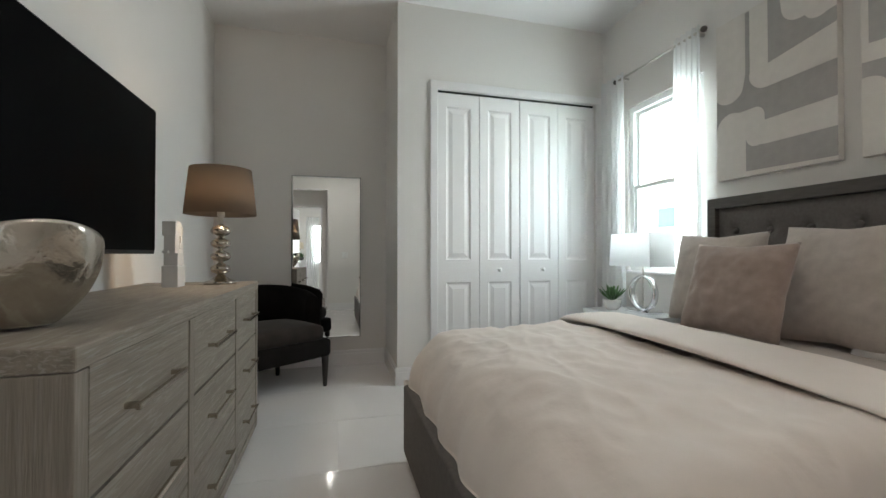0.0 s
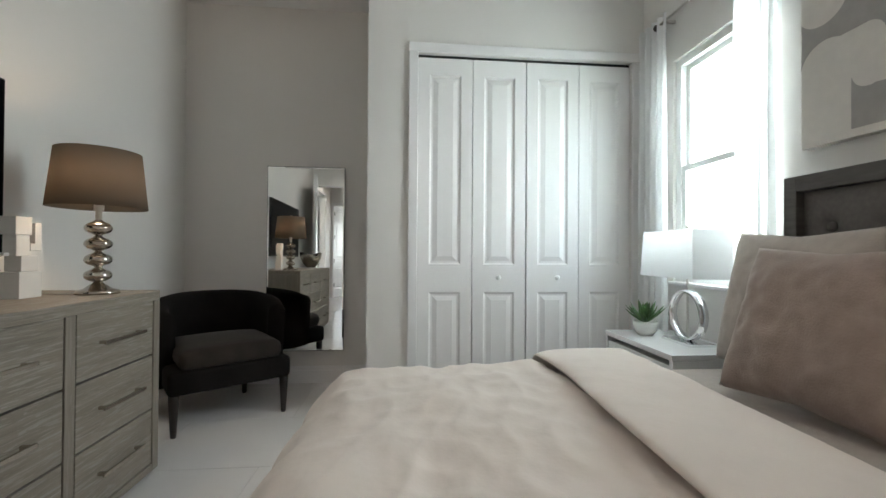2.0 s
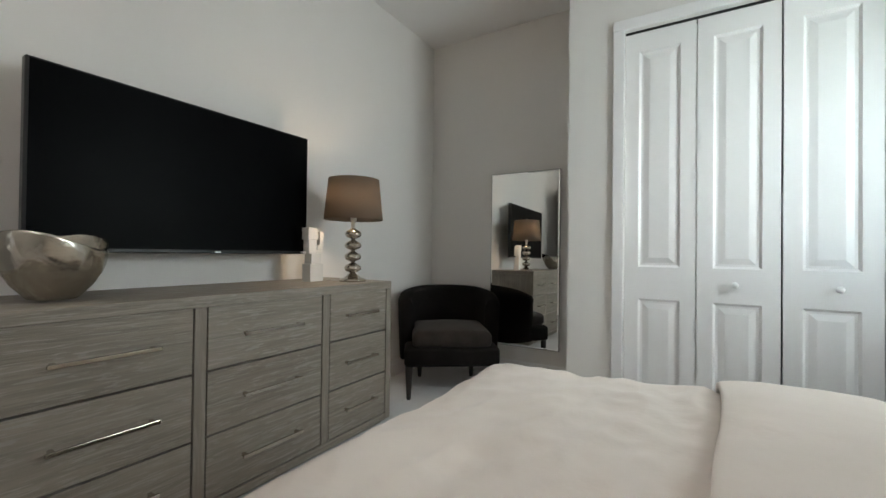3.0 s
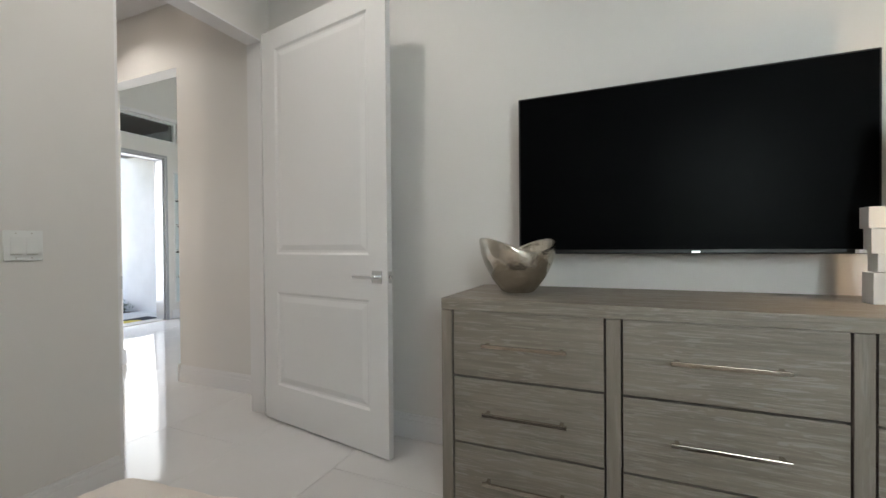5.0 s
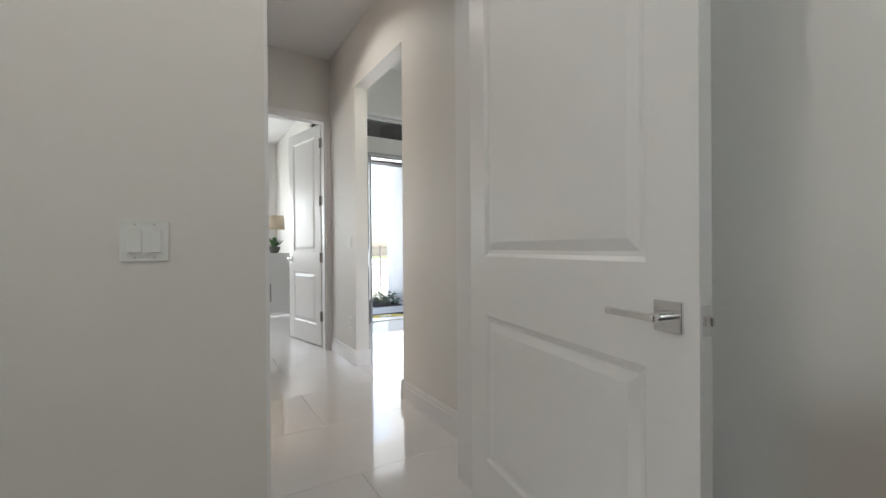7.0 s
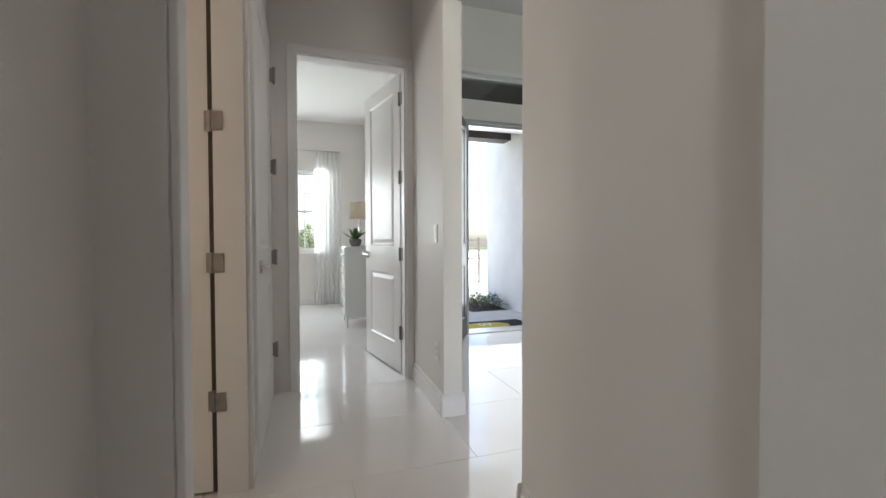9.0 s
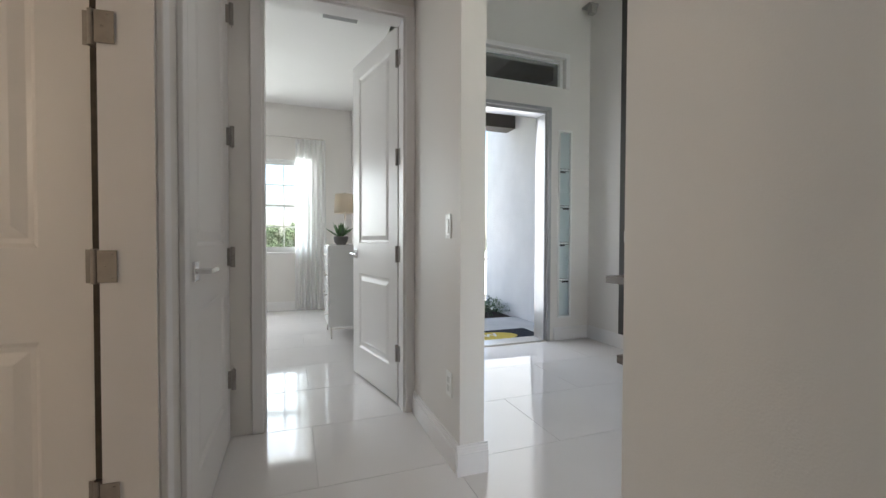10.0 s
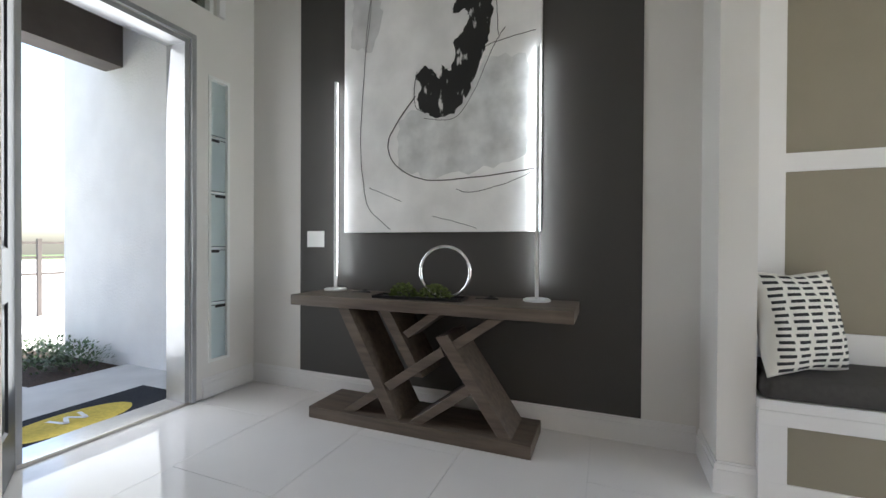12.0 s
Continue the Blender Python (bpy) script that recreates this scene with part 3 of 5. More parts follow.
part("casing", box(-0.045, -0.625, 0, -0.004, 0.625, 0.706, bev=0.006), BLACK, tv)
part("screen", box(-0.006, -0.615, 0.018, 0.0, 0.615, 0.697), SCREEN, tv, "glossy black switched-off screen")
part("badge", box(-0.003, 0.06, 0.004, 0.002, 0.09, 0.012), CHROME, tv)
part("wall_mount", box(-0.16, -0.25, 0.2, -0.046, 0.25, 0.45, bev=0.01), BLACK, tv)

lp = thing("table_lamp", (0.258, 3.557, DT), "stacked silver ball table lamp with lit taupe shade", "lamp")
part("base", lathe(bmesh.new(), [(0.0, 0), (0.078, 0), (0.080, 0.008), (0.074, 0.016), (0.052, 0.022), (0.036, 0.034), (0.022, 0.046), (0.013, 0.052), (0.0, 0.052)], 40), NICKEL, lp, "", True)
for k in range(4):
    z = 0.048 + k * 0.068
    prof = [(0.012, z), (0.018, z + 0.004)] + [(0.014 + 0.036 * math.sqrt(max(0.0, 1 - (j / 9 - 1) ** 2)), z + 0.006 + 0.052 * j / 18) for j in range(1, 18)] + [(0.018, z + 0.062), (0.012, z + 0.066), (0.012, z + 0.068)]
    part("ball", lathe(bmesh.new(), prof, 32), NICKEL, lp, "", True)
part("neck", lathe(bmesh.new(), [(0.012, 0.318), (0.012, 0.36), (0.018, 0.362), (0.018, 0.40), (0.004, 0.402), (0.004, 0.618), (0.012, 0.622), (0.012, 0.63), (0.0, 0.636)], 20), STEEL, lp, "", True)
LITSHADE = sheer("lit_taupe_shade", (0.235, 0.200, 0.165), 0.0)
thicken(part("shade", grid(lambda u, v: ((0.174 - 0.025 * v) * math.cos(2 * math.pi * u), (0.174 - 0.025 * v) * math.sin(2 * math.pi * u), 0.37 + 0.244 * v), 48, 1, True), LITSHADE, lp, "taupe fabric drum shade", True), 0.003)


def bowl_at(u, v):
    """Deep oval bowl on a small foot; its rim rises towards two opposite ends."""
    wave = math.cos(4 * math.pi * u + math.pi / 2)
    r = (0.052 + 0.092 * (1 - (1 - v) ** 2.1)) * (1 + 0.09 * v * wave) + 0.0025 * noise.noise((6 * math.cos(2 * math.pi * u), 6 * math.sin(2 * math.pi * u), 7 * v))
    return (r * math.cos(2 * math.pi * u), r * math.sin(2 * math.pi * u), 0.006 + v * (0.196 + 0.028 * wave))


bowl = solid("bowl", grid(bowl_at, 84, 22, True), SILVER, "hammered silver bowl with wavy rim on dresser", "bowl", smooth=True)
bowl.location = (0.185, 2.215, DT)
bmb = bmesh.new()
bmb.from_mesh(bowl.data)
ring0 = sorted((v for v in bmb.verts if abs(v.co.z - 0.006) < 1e-5), key=lambda v: math.atan2(v.co.y, v.co.x))
bmb.faces.new(ring0)
bmb.to_mesh(bowl.data)
bmb.free()
thicken(bowl, 0.006, 1.0)

sc = bmesh.new()
for b in ((-0.04, -0.075, 0, 0.045, 0.045, 0.125), (-0.035, -0.06, 0.127, 0.04, 0.03, 0.20), (-0.03, -0.075, 0.20, 0.03, -0.005, 0.30), (-0.035, -0.085, 0.30, 0.035, 0.0, 0.385), (-0.03, 0.0, 0.225, 0.03, 0.025, 0.26),
          (-0.028, 0.025, 0.225, 0.028, 0.06, 0.36), (-0.03, -0.1, 0.20, 0.0, -0.075, 0.215), (-0.03, 0.0, 0.30, 0.02, 0.018, 0.345)):
    bx(sc, *b, bev=0.002)
solid("sculpture", sc, mat("white_plaster", (0.62, 0.605, 0.585), 0.7, vary=0.03), "white block puzzle sculpture standing on the dresser", "sculpture").matrix_basis = pose(0.085, 3.412, DT) @ Matrix.Scale(0.82, 4)
part("cord", tube(bmesh.new(), [(-0.053, -0.012, 0.004), (-0.13, -0.04, 0.004), (-0.20, -0.02, 0.004), (-0.35, -0.06, 0.004)], 0.003, 6), mat("clear_cord", (0.5, 0.48, 0.45), 0.4), lp, "thin pale cord")
# fixtures for the two guessed, unseen bedroom downlights
for dx in (0.75, 2.3):
    rl = thing("recessed_light", (dx, 1.35, 3.05), "round white recessed ceiling light switched on", "ceiling light", "bedroom downlights")
    part("trim_ring", lathe(bmesh.new(), [(0.052, -0.002), (0.085, -0.006), (0.085, 0.0), (0.052, 0.0)], 32), TRIM, rl, "", True)
    part("lens", lathe(bmesh.new(), [(0.0, -0.004), (0.052, -0.003), (0.052, -0.001), (0.0, -0.001)], 32), LENS, rl)

# ---- armchair ----
ch = thing("armchair", (0.348, 4.55, 0), "dark brown velvet barrel armchair with tapered legs", "armchair", turn=36)


def arc_back(r0, r1, z0, z1, a0, a1, lean=0.03, n=28):
    """A curved upholstered back between two angles, its top rounded."""
    prof = [(r0, z0), (r0 - 0.004, z1 - 0.05), (r0 + 0.012, z1 - 0.012), ((r0 + r1) / 2, z1), (r1 - 0.012, z1 - 0.012), (r1 + 0.004, z1 - 0.05), (r1, z0)]
    bm = bmesh.new()
    rows = []
    for i in range(n + 1):
        u = i / n
        a = radians(a0 + (a1 - a0) * u)
        drop = 0.10 * abs(2 * u - 1) ** 3
        rows.append([bm.verts.new(((r + lean * (z - z0)) * math.cos(a), (r + lean * (z - z0)) * math.sin(a) * 1.02, z - drop * (z - z0) / (z1 - z0))) for r, z in prof])
    for a, b in zip(rows, rows[1:]):
        for k in range(len(prof)):
            bm.faces.new((a[k], a[(k + 1) % len(prof)], b[(k + 1) % len(prof)], b[k]))
    bm.faces.new(rows[0][::-1])
    bm.faces.new(rows[-1])
    return bm


def pad(w, d, z0, z1, r=0.04, puff=0.0, n=14, cx=0.0, cy=0.0):
    """A cushion: rounded box with a swelling top."""
    bm = bmesh.new()
    bx(bm, cx - w / 2, cy - d / 2, z0, cx + w / 2, cy + d / 2, z1, bev=r, seg=4)
    bmesh.ops.subdivide_edges(bm, edges=[e for e in bm.edges if e.calc_length() > 0.15], cuts=n, use_grid_fill=True)
    for v in bm.verts:
        k = max(0.0, 1 - (2 * (v.co.x - cx) / w) ** 2) * max(0.0, 1 - (2 * (v.co.y - cy) / d) ** 2)
        if v.co.z > (z0 + z1) / 2:
            v.co.z += puff * k
    return bm


part("backrest", arc_back(0.285, 0.385, 0.24, 0.775, -20, 200), VELVET, ch, "", True)
part("seat_cushion", pad(0.58, 0.56, 0.37, 0.485, 0.045, 0.035, 10, 0, -0.07), SEATV, ch, "taupe velvet seat cushion", True)
part("seat_base", pad(0.69, 0.58, 0.235, 0.375, 0.03, 0.0, 4, 0, -0.06), VELVET, ch, "", True)
for x, y in ((-0.31, -0.31), (0.31, -0.31), (-0.22, 0.24), (0.22, 0.24)):
    part("leg", lathe(bmesh.new(), [(0.013, 0), (0.016, 0.01), (0.027, 0.20), (0.028, 0.245)], 14, (x, y, 0)), DARKWOOD, ch, "", True)

# ---- leaning mirror ----
mi = tagged(new("mirror"), "tall narrow mirror leaning against the niche wall", "mirror")
mi.matrix_basis = pose(0.781, 5.05, 0.268, -0.5)
part("backing", box(-0.3065, 0.003, -0.0035, 0.3065, 0.016, 1.4835), BLACK, mi)
bm = bmesh.new()
o = [bm.verts.new((x, 0.0015, z)) for x, z in ((-0.303, 0), (0.303, 0), (0.303, 1.48), (-0.303, 1.48))]
i_ = [bm.verts.new((x, 0.0, z)) for x, z in ((-0.292, 0.011), (0.292, 0.011), (0.292, 1.469), (-0.292, 1.469))]
for k in range(4):
    bm.faces.new((o[k], o[(k + 1) % 4], i_[(k + 1) % 4], i_[k]))
bm.faces.new(i_)
part("glass", bm, MIRROR, mi, "silvered mirror glass")
for x in (-0.2, 0.2):
    part("clip", box(x - 0.012, -0.004, -0.01, x + 0.012, 0.05, 0.008), STEEL, mi)

# ---- bed ----
BX0, BX1, BY0, BY1 = 1.19, 3.22, 1.68, 3.20
BYC = (BY0 + BY1) / 2
bed = thing("bed", (0, 0, 0), "grey upholstered bed with button-tufted headboard", "bed")
for nm, b in (("foot_rail", (BX0, BY0, 0.03, BX0 + 0.06, BY1, 0.37)), ("side_rail", (BX0 + 0.06, BY0, 0.03, BX1 - 0.12, BY0 + 0.05, 0.37)), ("side_rail", (BX0 + 0.06, BY1 - 0.05, 0.03, BX1 - 0.12, BY1, 0.37))):
    part(nm, box(*b, bev=0.012, seg=3), GREYFAB, bed, "grey woven upholstered rail")
for x in (BX0 + 0.03, BX1 - 0.2):
    for y in (BY0 + 0.06, BY1 - 0.06):
        part("leg", box(x - 0.0, y - 0.025, 0, x + 0.05, y + 0.025, 0.031), DARKWOOD, bed)
part("slat_base", box(BX0 + 0.062, BY0 + 0.052, 0.22, BX1 - 0.12, BY1 - 0.052, 0.26), DARKWOOD, bed)
HB0, HB1 = BY0 - 0.008, BY1 + 0.008
for nm, b in (("headboard_post", (3.135, HB0, 0.03, 3.195, HB0 + 0.055, 1.378)), ("headboard_post", (3.135, HB1 - 0.055, 0.03, 3.195, HB1, 1.378)), ("headboard_rail", (3.135, HB0 + 0.055, 1.315, 3.195, HB1 - 0.055, 1.378))):
    part(nm, box(*b, bev=0.004), GREYWOOD, bed, "dark grey wooden frame")
hb = part("headboard_panel", grid(lambda u, v: (3.150 + 0.030 * min(1.0, sum(math.exp(-(((HB0 + 0.06 + u * 1.42) - by) ** 2 + ((0.45 + v * 0.86) - bz) ** 2) / 0.0012) for by in [HB0 + 0.168 + 0.2 * i for i in range(7)] for bz in (1.17, 0.95)))
          + 0.02 * (max(0, 1 - 14 * min(u, 1 - u, v, 1 - v)) ** 2), HB0 + 0.056 + u * 1.424, 0.45 + v * 0.864), 150, 60), GREYFAB, bed, "button-tufted grey fabric panel", True)
for i in range(7):
    for z in (1.17, 0.95):
        part("button", lathe(bmesh.new(), [(0.0, 0.0), (0.019, 0.001), (0.016, 0.009), (0.0, 0.013)], 14), GREYFAB, bed, "", True).matrix_basis = pose(3.170, HB0 + 0.168 + 0.2 * i, z, 0, -90)
mt = solid("mattress", pad(1.77, 1.40, 0.262, 0.54, 0.05, 0.01, 6, 2.215, BYC), WHITEC, "white mattress on the bed frame", "mattress", smooth=True)


def wrinkle(x, y, amp):
    return amp * (noise.noise((x * 3.1, y * 2.2, 0.3)) + 0.5 * noise.noise((x * 7.3 + 4, y * 5.1, 1.7)) + 0.28 * noise.noise((x * 15, y * 11 + 3, 2.9)))


solid("sheet", pad(1.10, 1.45, 0.45, 0.625, 0.05, 0.012, 8, 2.55, BYC), TAUPE, "taupe linen sheet stretched over the mattress", "bedding", smooth=True)


def duvet_at(u, v):
    """Cream duvet: from the turned edge near the pillows to past the foot, hanging on three sides."""
    half = 0.68
    length, drop, rf = 0.60, 0.31, 0.27
    sx = (length + 0.46) * u
    sy = (2 * v - 1) * (half + drop)

    def fold(d, r):
        q = r * math.pi / 2
        if d <= 0:
            return d, 0.0
        if d < q:
            return r * math.sin(d / r), r * (1 - math.cos(d / r))
        return r + 0.07 * (d - q), r + (d - q)

    ox, dx = fold(sx - length, rf)
    oy, dy = fold(abs(sy) - half, 0.10)
    sgn = math.copysign(1, sy)
    x = 2.09 - length - ox if sx > length else 2.09 - sx
    y = BYC + sgn * (half + oy) if abs(sy) > half else BYC + sy
    dz = math.hypot(dx, dy) if (dx and dy) else max(dx, dy)
    dz = min(dz, 0.28)
    w = wrinkle(x, y, 0.019) + 0.012 * noise.noise((x * 1.3 + 9, y * 1.1, 4.4)) + 0.020 * (0.25 - abs(noise.noise((x * 4.2 + y * 2.1, y * 3.0 - x * 6.5, 8.1)))) + 0.010 * (0.25 - abs(noise.noise((x * 9 - y * 6, y * 7 + x * 5, 3.3))))
    hang = min(1.0, dz / 0.15)
    rip = 0.010 * hang * math.sin(20 * (x if dy > dx else y) + 4 * noise.noise((x * 2, y * 2, 5)))
    crown = 0.010 * max(0.0, 1 - (sy / half) ** 2) * min(1.0, max(0.0, (length - sx) / 0.2 + 0.5))
    x -= (rip + 0.6 * w) * min(1.0, dx / 0.08)
    y += sgn * (rip + 0.6 * w) * min(1.0, dy / 0.08)
    return (x, y, 0.658 - dz + w * (1 - 0.5 * hang) + crown)


duvet = thing("duvet", (0, 0, 0), "puffy cream linen duvet with its top edge turned back", "duvet")
thicken(part("cover", grid(duvet_at, 150, 190), LINEN, duvet, "", True), 0.03, -1.0)


def turned_at(u, v):
    """The folded-back band: a long soft roll across the bed that hangs at both sides."""
    half, drop = 0.70, 0.36
    sy = (2 * v - 1) * (half + drop)
    r = 0.10
    q = r * math.pi / 2
    d = abs(sy) - half
    oy, dz = (d, 0.0) if d <= 0 else ((r * math.sin(d / r), r * (1 - math.cos(d / r))) if d < q else (r + 0.05 * (d - q), r + d - q))
    sgn = math.copysign(1, sy)
    y = BYC + sgn * (half + oy) if d > 0 else BYC + sy
    a = 2 * math.pi * u
    cx = 2.215 + 0.06 * (sy / (half + drop)) - 0.05 * (1 if sy < -half else 0) * (abs(sy) - half) / drop
    hw = 0.175 + 0.02 * noise.noise((0.3, y * 2.0, 1.0))
    ex = hw * math.copysign(abs(math.cos(a)) ** 0.7, math.cos(a))
    ez = 0.021 * math.copysign(abs(math.sin(a)) ** 0.8, math.sin(a))
    x = cx + ex
    w = wrinkle(x, y * 1.3, 0.010)
    nz = 1 - min(1.0, dz / r)
    off = ez + (w if math.sin(a) > 0 else 0)
    return (x, y + sgn * off * (1 - nz), 0.684 - dz + off * nz + 0.02 * max(0.0, 1 - (sy / half) ** 2))


part("turned_edge", grid(turned_at, 36, 110, True), LINEN, duvet, "folded-back cream band", True)


def pillow(name, w, h, t, m, material, label, piped=False, seed=0.0):
    """A stuffed cushion: w wide, h high, t thick, with pointed corners and a creased face."""
    def side(s):
        def at(u, v):
            a, b = 2 * u - 1, 2 * v - 1
            k = (max(0.0, 1 - abs(a) ** 2.6) * max(0.0, 1 - abs(b) ** 2.6)) ** 0.5
            pin = 1 - 0.10 * (1 - abs(a * b)) * max(abs(a), abs(b)) ** 2
            c = 0.014 * noise.noise((a * 2.5 + seed, b * 2.5, s * 2.0)) + 0.007 * noise.noise((a * 6 + seed, b * 6, s * 3.0))
            return (a * w / 2 * pin, s * (t / 2 * k + c * k), b * h / 2 * pin)
        return at
    bm = grid(side(1), 36, 36)
    b2 = grid(side(-1), 36, 36)
    me = bpy.data.meshes.new("half")
    b2.to_mesh(me)
    b2.free()
    bm.from_mesh(me)
    bpy.data.meshes.remove(me)
    bmesh.ops.remove_doubles(bm, verts=bm.verts, dist=0.0005)
    ob = solid(name, bm, material, label, "pillow", smooth=True)
    ob.matrix_basis = m
    return ob


# local x runs along the bed's width after the turn; faces look down the bed
pillow("euro_pillow", 0.53, 0.53, 0.19, pose(2.94, 2.985, 0.895, 0, 13, 3) @ pose(0, 0, 0, 0, 0, 90), TAUPE, "large taupe linen cushion leaning on the headboard", seed=1)
pillow("euro_pillow", 0.53, 0.55, 0.19, pose(2.93, 2.37, 0.90, 0, 14, -2) @ pose(0, 0, 0, 0, 0, 90), TAUPE, "large taupe linen cushion leaning on the headboard", seed=5)
pillow("throw_pillow", 0.47, 0.46, 0.17, pose(2.67, 2.64, 0.868, 0, 19, 5) @ pose(0, 0, 0, 0, 0, 90), BROWN, "mocha brown throw pillow in front of taupe cushions", seed=9)
pillow("sleeping_pillow", 0.66, 0.42, 0.18, pose(2.96, 1.98, 0.795, 0, 30, 0) @ pose(0, 0, 0, 0, 0, 90), WHITEC, "white cotton sleeping pillow against the headboard", seed=13)

# ---- nightstand corner ----
ns = thing("nightstand", (2.80, 3.43, 0), "white lacquered nightstand beside the bed", "nightstand")
part("top", box(0, 0, 0.572, 0.40, 0.63, 0.60, bev=0.003), LACQ, ns)
for y in (0.0, 0.605):
    part("side_panel", box(0.005, y, 0.06, 0.40, y + 0.025, 0.571), LACQ, ns)
part("back_panel", box(0.385, 0.026, 0.06, 0.399, 0.604, 0.571), LACQ, ns)
for z in (0.085, 0.32):
    dn = part("drawer", box(0.008, 0.028, z, 0.38, 0.602, z + 0.225, bev=0.003), LACQ, ns)
    part("handle", box(-0.012, 0.25, z + 0.11, 0.008, 0.38, z + 0.125, bev=0.002), BLACK, dn)
part("plinth", box(0.03, 0.03, 0, 0.39, 0.60, 0.06), LACQ, ns)

nl = thing("table_lamp", (3.05, 3.67, 0.60), "chrome ring table lamp with pale rectangular shade", "lamp")
part("base", box(-0.07, -0.115, 0, 0.07, 0.115, 0.018, bev=0.003), CHROME, nl)
bm = bmesh.new()
rings = []
for k in range(48):
    a = 2 * math.pi * k / 48
    rings.append([bm.verts.new((x, r * math.cos(a), 0.148 + r * 1.04 * math.sin(a))) for x, r in ((-0.022, 0.125), (0.022, 0.125), (0.022, 0.112), (-0.022, 0.112))])
for k in range(48):
    for j in range(4):
        bm.faces.new((rings[k][j], rings[(k + 1) % 48][j], rings[(k + 1) % 48][(j + 1) % 4], rings[k][(j + 1) % 4]))
part("ring", bm, CHROME, nl, "flat chrome hoop", True)
bm = bmesh.new()
tube(bm, [(0, 0, 0.018), (0, 0, 0.60)], 0.006)
tube(bm, [(0, 0, 0.60), (0, 0, 0.615)], 0.010)
part("stem", bm, STEEL, nl, "", True)
bm = bmesh.new()
lo = [bm.verts.new((x, y, 0.345)) for x, y in ((-0.13, -0.215), (0.13, -0.215), (0.13, 0.215), (-0.13, 0.215))]
hi = [bm.verts.new((x, y, 0.585)) for x, y in ((-0.12, -0.20), (0.12, -0.20), (0.12, 0.20), (-0.12, 0.20))]
for k in range(4):
    bm.faces.new((lo[k], lo[(k + 1) % 4], hi[(k + 1) % 4], hi[k]))
thicken(part("shade", bm, sheer("pale_shade", (0.78, 0.78, 0.78), 0.0), nl, "pale grey fabric shade"), 0.003)


def succulent(at, size, label, rings=((7, 0.35, 70), (9, 0.7, 48), (11, 1.0, 25)), material=LEAF):
    ob = thing("potted_plant", at, label, "plant")
    part("pot", lathe(bmesh.new(), [(0.0, 0), (0.030 * size, 0), (0.046 * size, 0.02 * size), (0.052 * size, 0.05 * size), (0.050 * size, 0.062 * size), (0.044 * size, 0.060 * size), (0.0, 0.052 * size)], 28), CERAMIC, ob, "white ceramic pot", True)
    for n, ln, up in rings:
        for k in range(n):
            a = 2 * math.pi * (k + random.random() * 0.5) / n
            L = 0.095 * size * (0.55 + 0.45 * ln) * random.uniform(0.85, 1.15)
            w = 0.012 * size
            e = radians(up + random.uniform(-8, 8))
            d = Vector((math.cos(a) * math.cos(e), math.sin(a) * math.cos(e), math.sin(e)))
            s = Vector((-math.sin(a), math.cos(a), 0))
            nrm = d.cross(s)
            bm = bmesh.new()
            base = Vector((0, 0, 0.055 * size))
            rows = []
            for t, ww in ((0, 0.5), (0.3, 1.0), (0.65, 0.9), (0.9, 0.4), (1.0, 0.05)):
                p = base + d * L * t + Vector((0, 0, 0.02 * size * t * t))
                rows.append([bm.verts.new(p + s * w * ww), bm.verts.new(p - nrm * w * ww * 0.45), bm.verts.new(p - s * w * ww), bm.verts.new(p + nrm * w * ww * 0.25)])
            for r0, r1 in zip(rows, rows[1:]):
                for j in range(4):
                    bm.faces.new((r0[j], r0[(j + 1) % 4], r1[(j + 1) % 4], r1[j]))
            bm.faces.new(rows[-1])
            part("leaf", bm, material, ob, "", True)
    return ob


succulent((2.96, 3.90, 0.60), 1.3, "green succulent in a white ceramic pot on nightstand")

# ---- window dressing and art ----
rod = thing("curtain_rod", (3.15, 0, 2.487), "thin dark nickel curtain rod with ball finials", "curtain rod")
part("rod", tube(bmesh.new(), [(0, 3.25, 0), (0, 4.08, 0)], 0.009), STEEL, rod, "", True)
for y in (3.235, 4.095):
    part("finial", lathe(bmesh.new(), [(0.0, -0.022), (0.016, -0.014), (0.022, 0), (0.016, 0.014), (0.0, 0.022)], 16, (0, y, 0)), GREYWOOD, rod, "", True)
for y in (3.30, 4.02):
    part("bracket", box(0.0, y - 0.008, -0.008, 0.07, y + 0.008, 0.008), STEEL, rod)


def curtain(m, w, h, folds, label, depth=0.035, seed=0.0):
    """Sheer cloth hanging in folds; local x across, z up from the hem."""
    def at(u, v):
        k = 0.55 + 0.45 * (1 - v)
        ph = 2 * math.pi * folds * u + 0.6 * noise.noise((u * 4 + seed, v * 1.5, seed))
        return (w * (u - 0.5) * (1 + 0.08 * (1 - v)), depth * k * math.sin(ph) + 0.012 * noise.noise((u * 9 + seed, v * 3, 2)), h * v)
    ob = solid("curtain", grid(at, folds * 14, 16), SHEER, label, "curtain", smooth=True, group="sheer curtains")
    ob.matrix_basis = m
    return ob


curtain(pose(3.15, 4.14, 0.012, 0, 0, 90), 0.30, 2.52, 5, "sheer white voile curtain hanging to the floor")
curtain(pose(3.15, 3.37, 0.012, 0, 0, 90), 0.21, 2.52, 5, "sheer white voile curtain hanging to the floor", seed=4.0)


def canvas(name, y_left, w, z0, h, label):
    ob = thing(name, (3.22, y_left, z0), label, "painting", "wall art pair")
    part("canvas_body", box(-0.045, -w, 0, -0.003, 0, h, bev=0.002), ARTW, ob)
    return ob


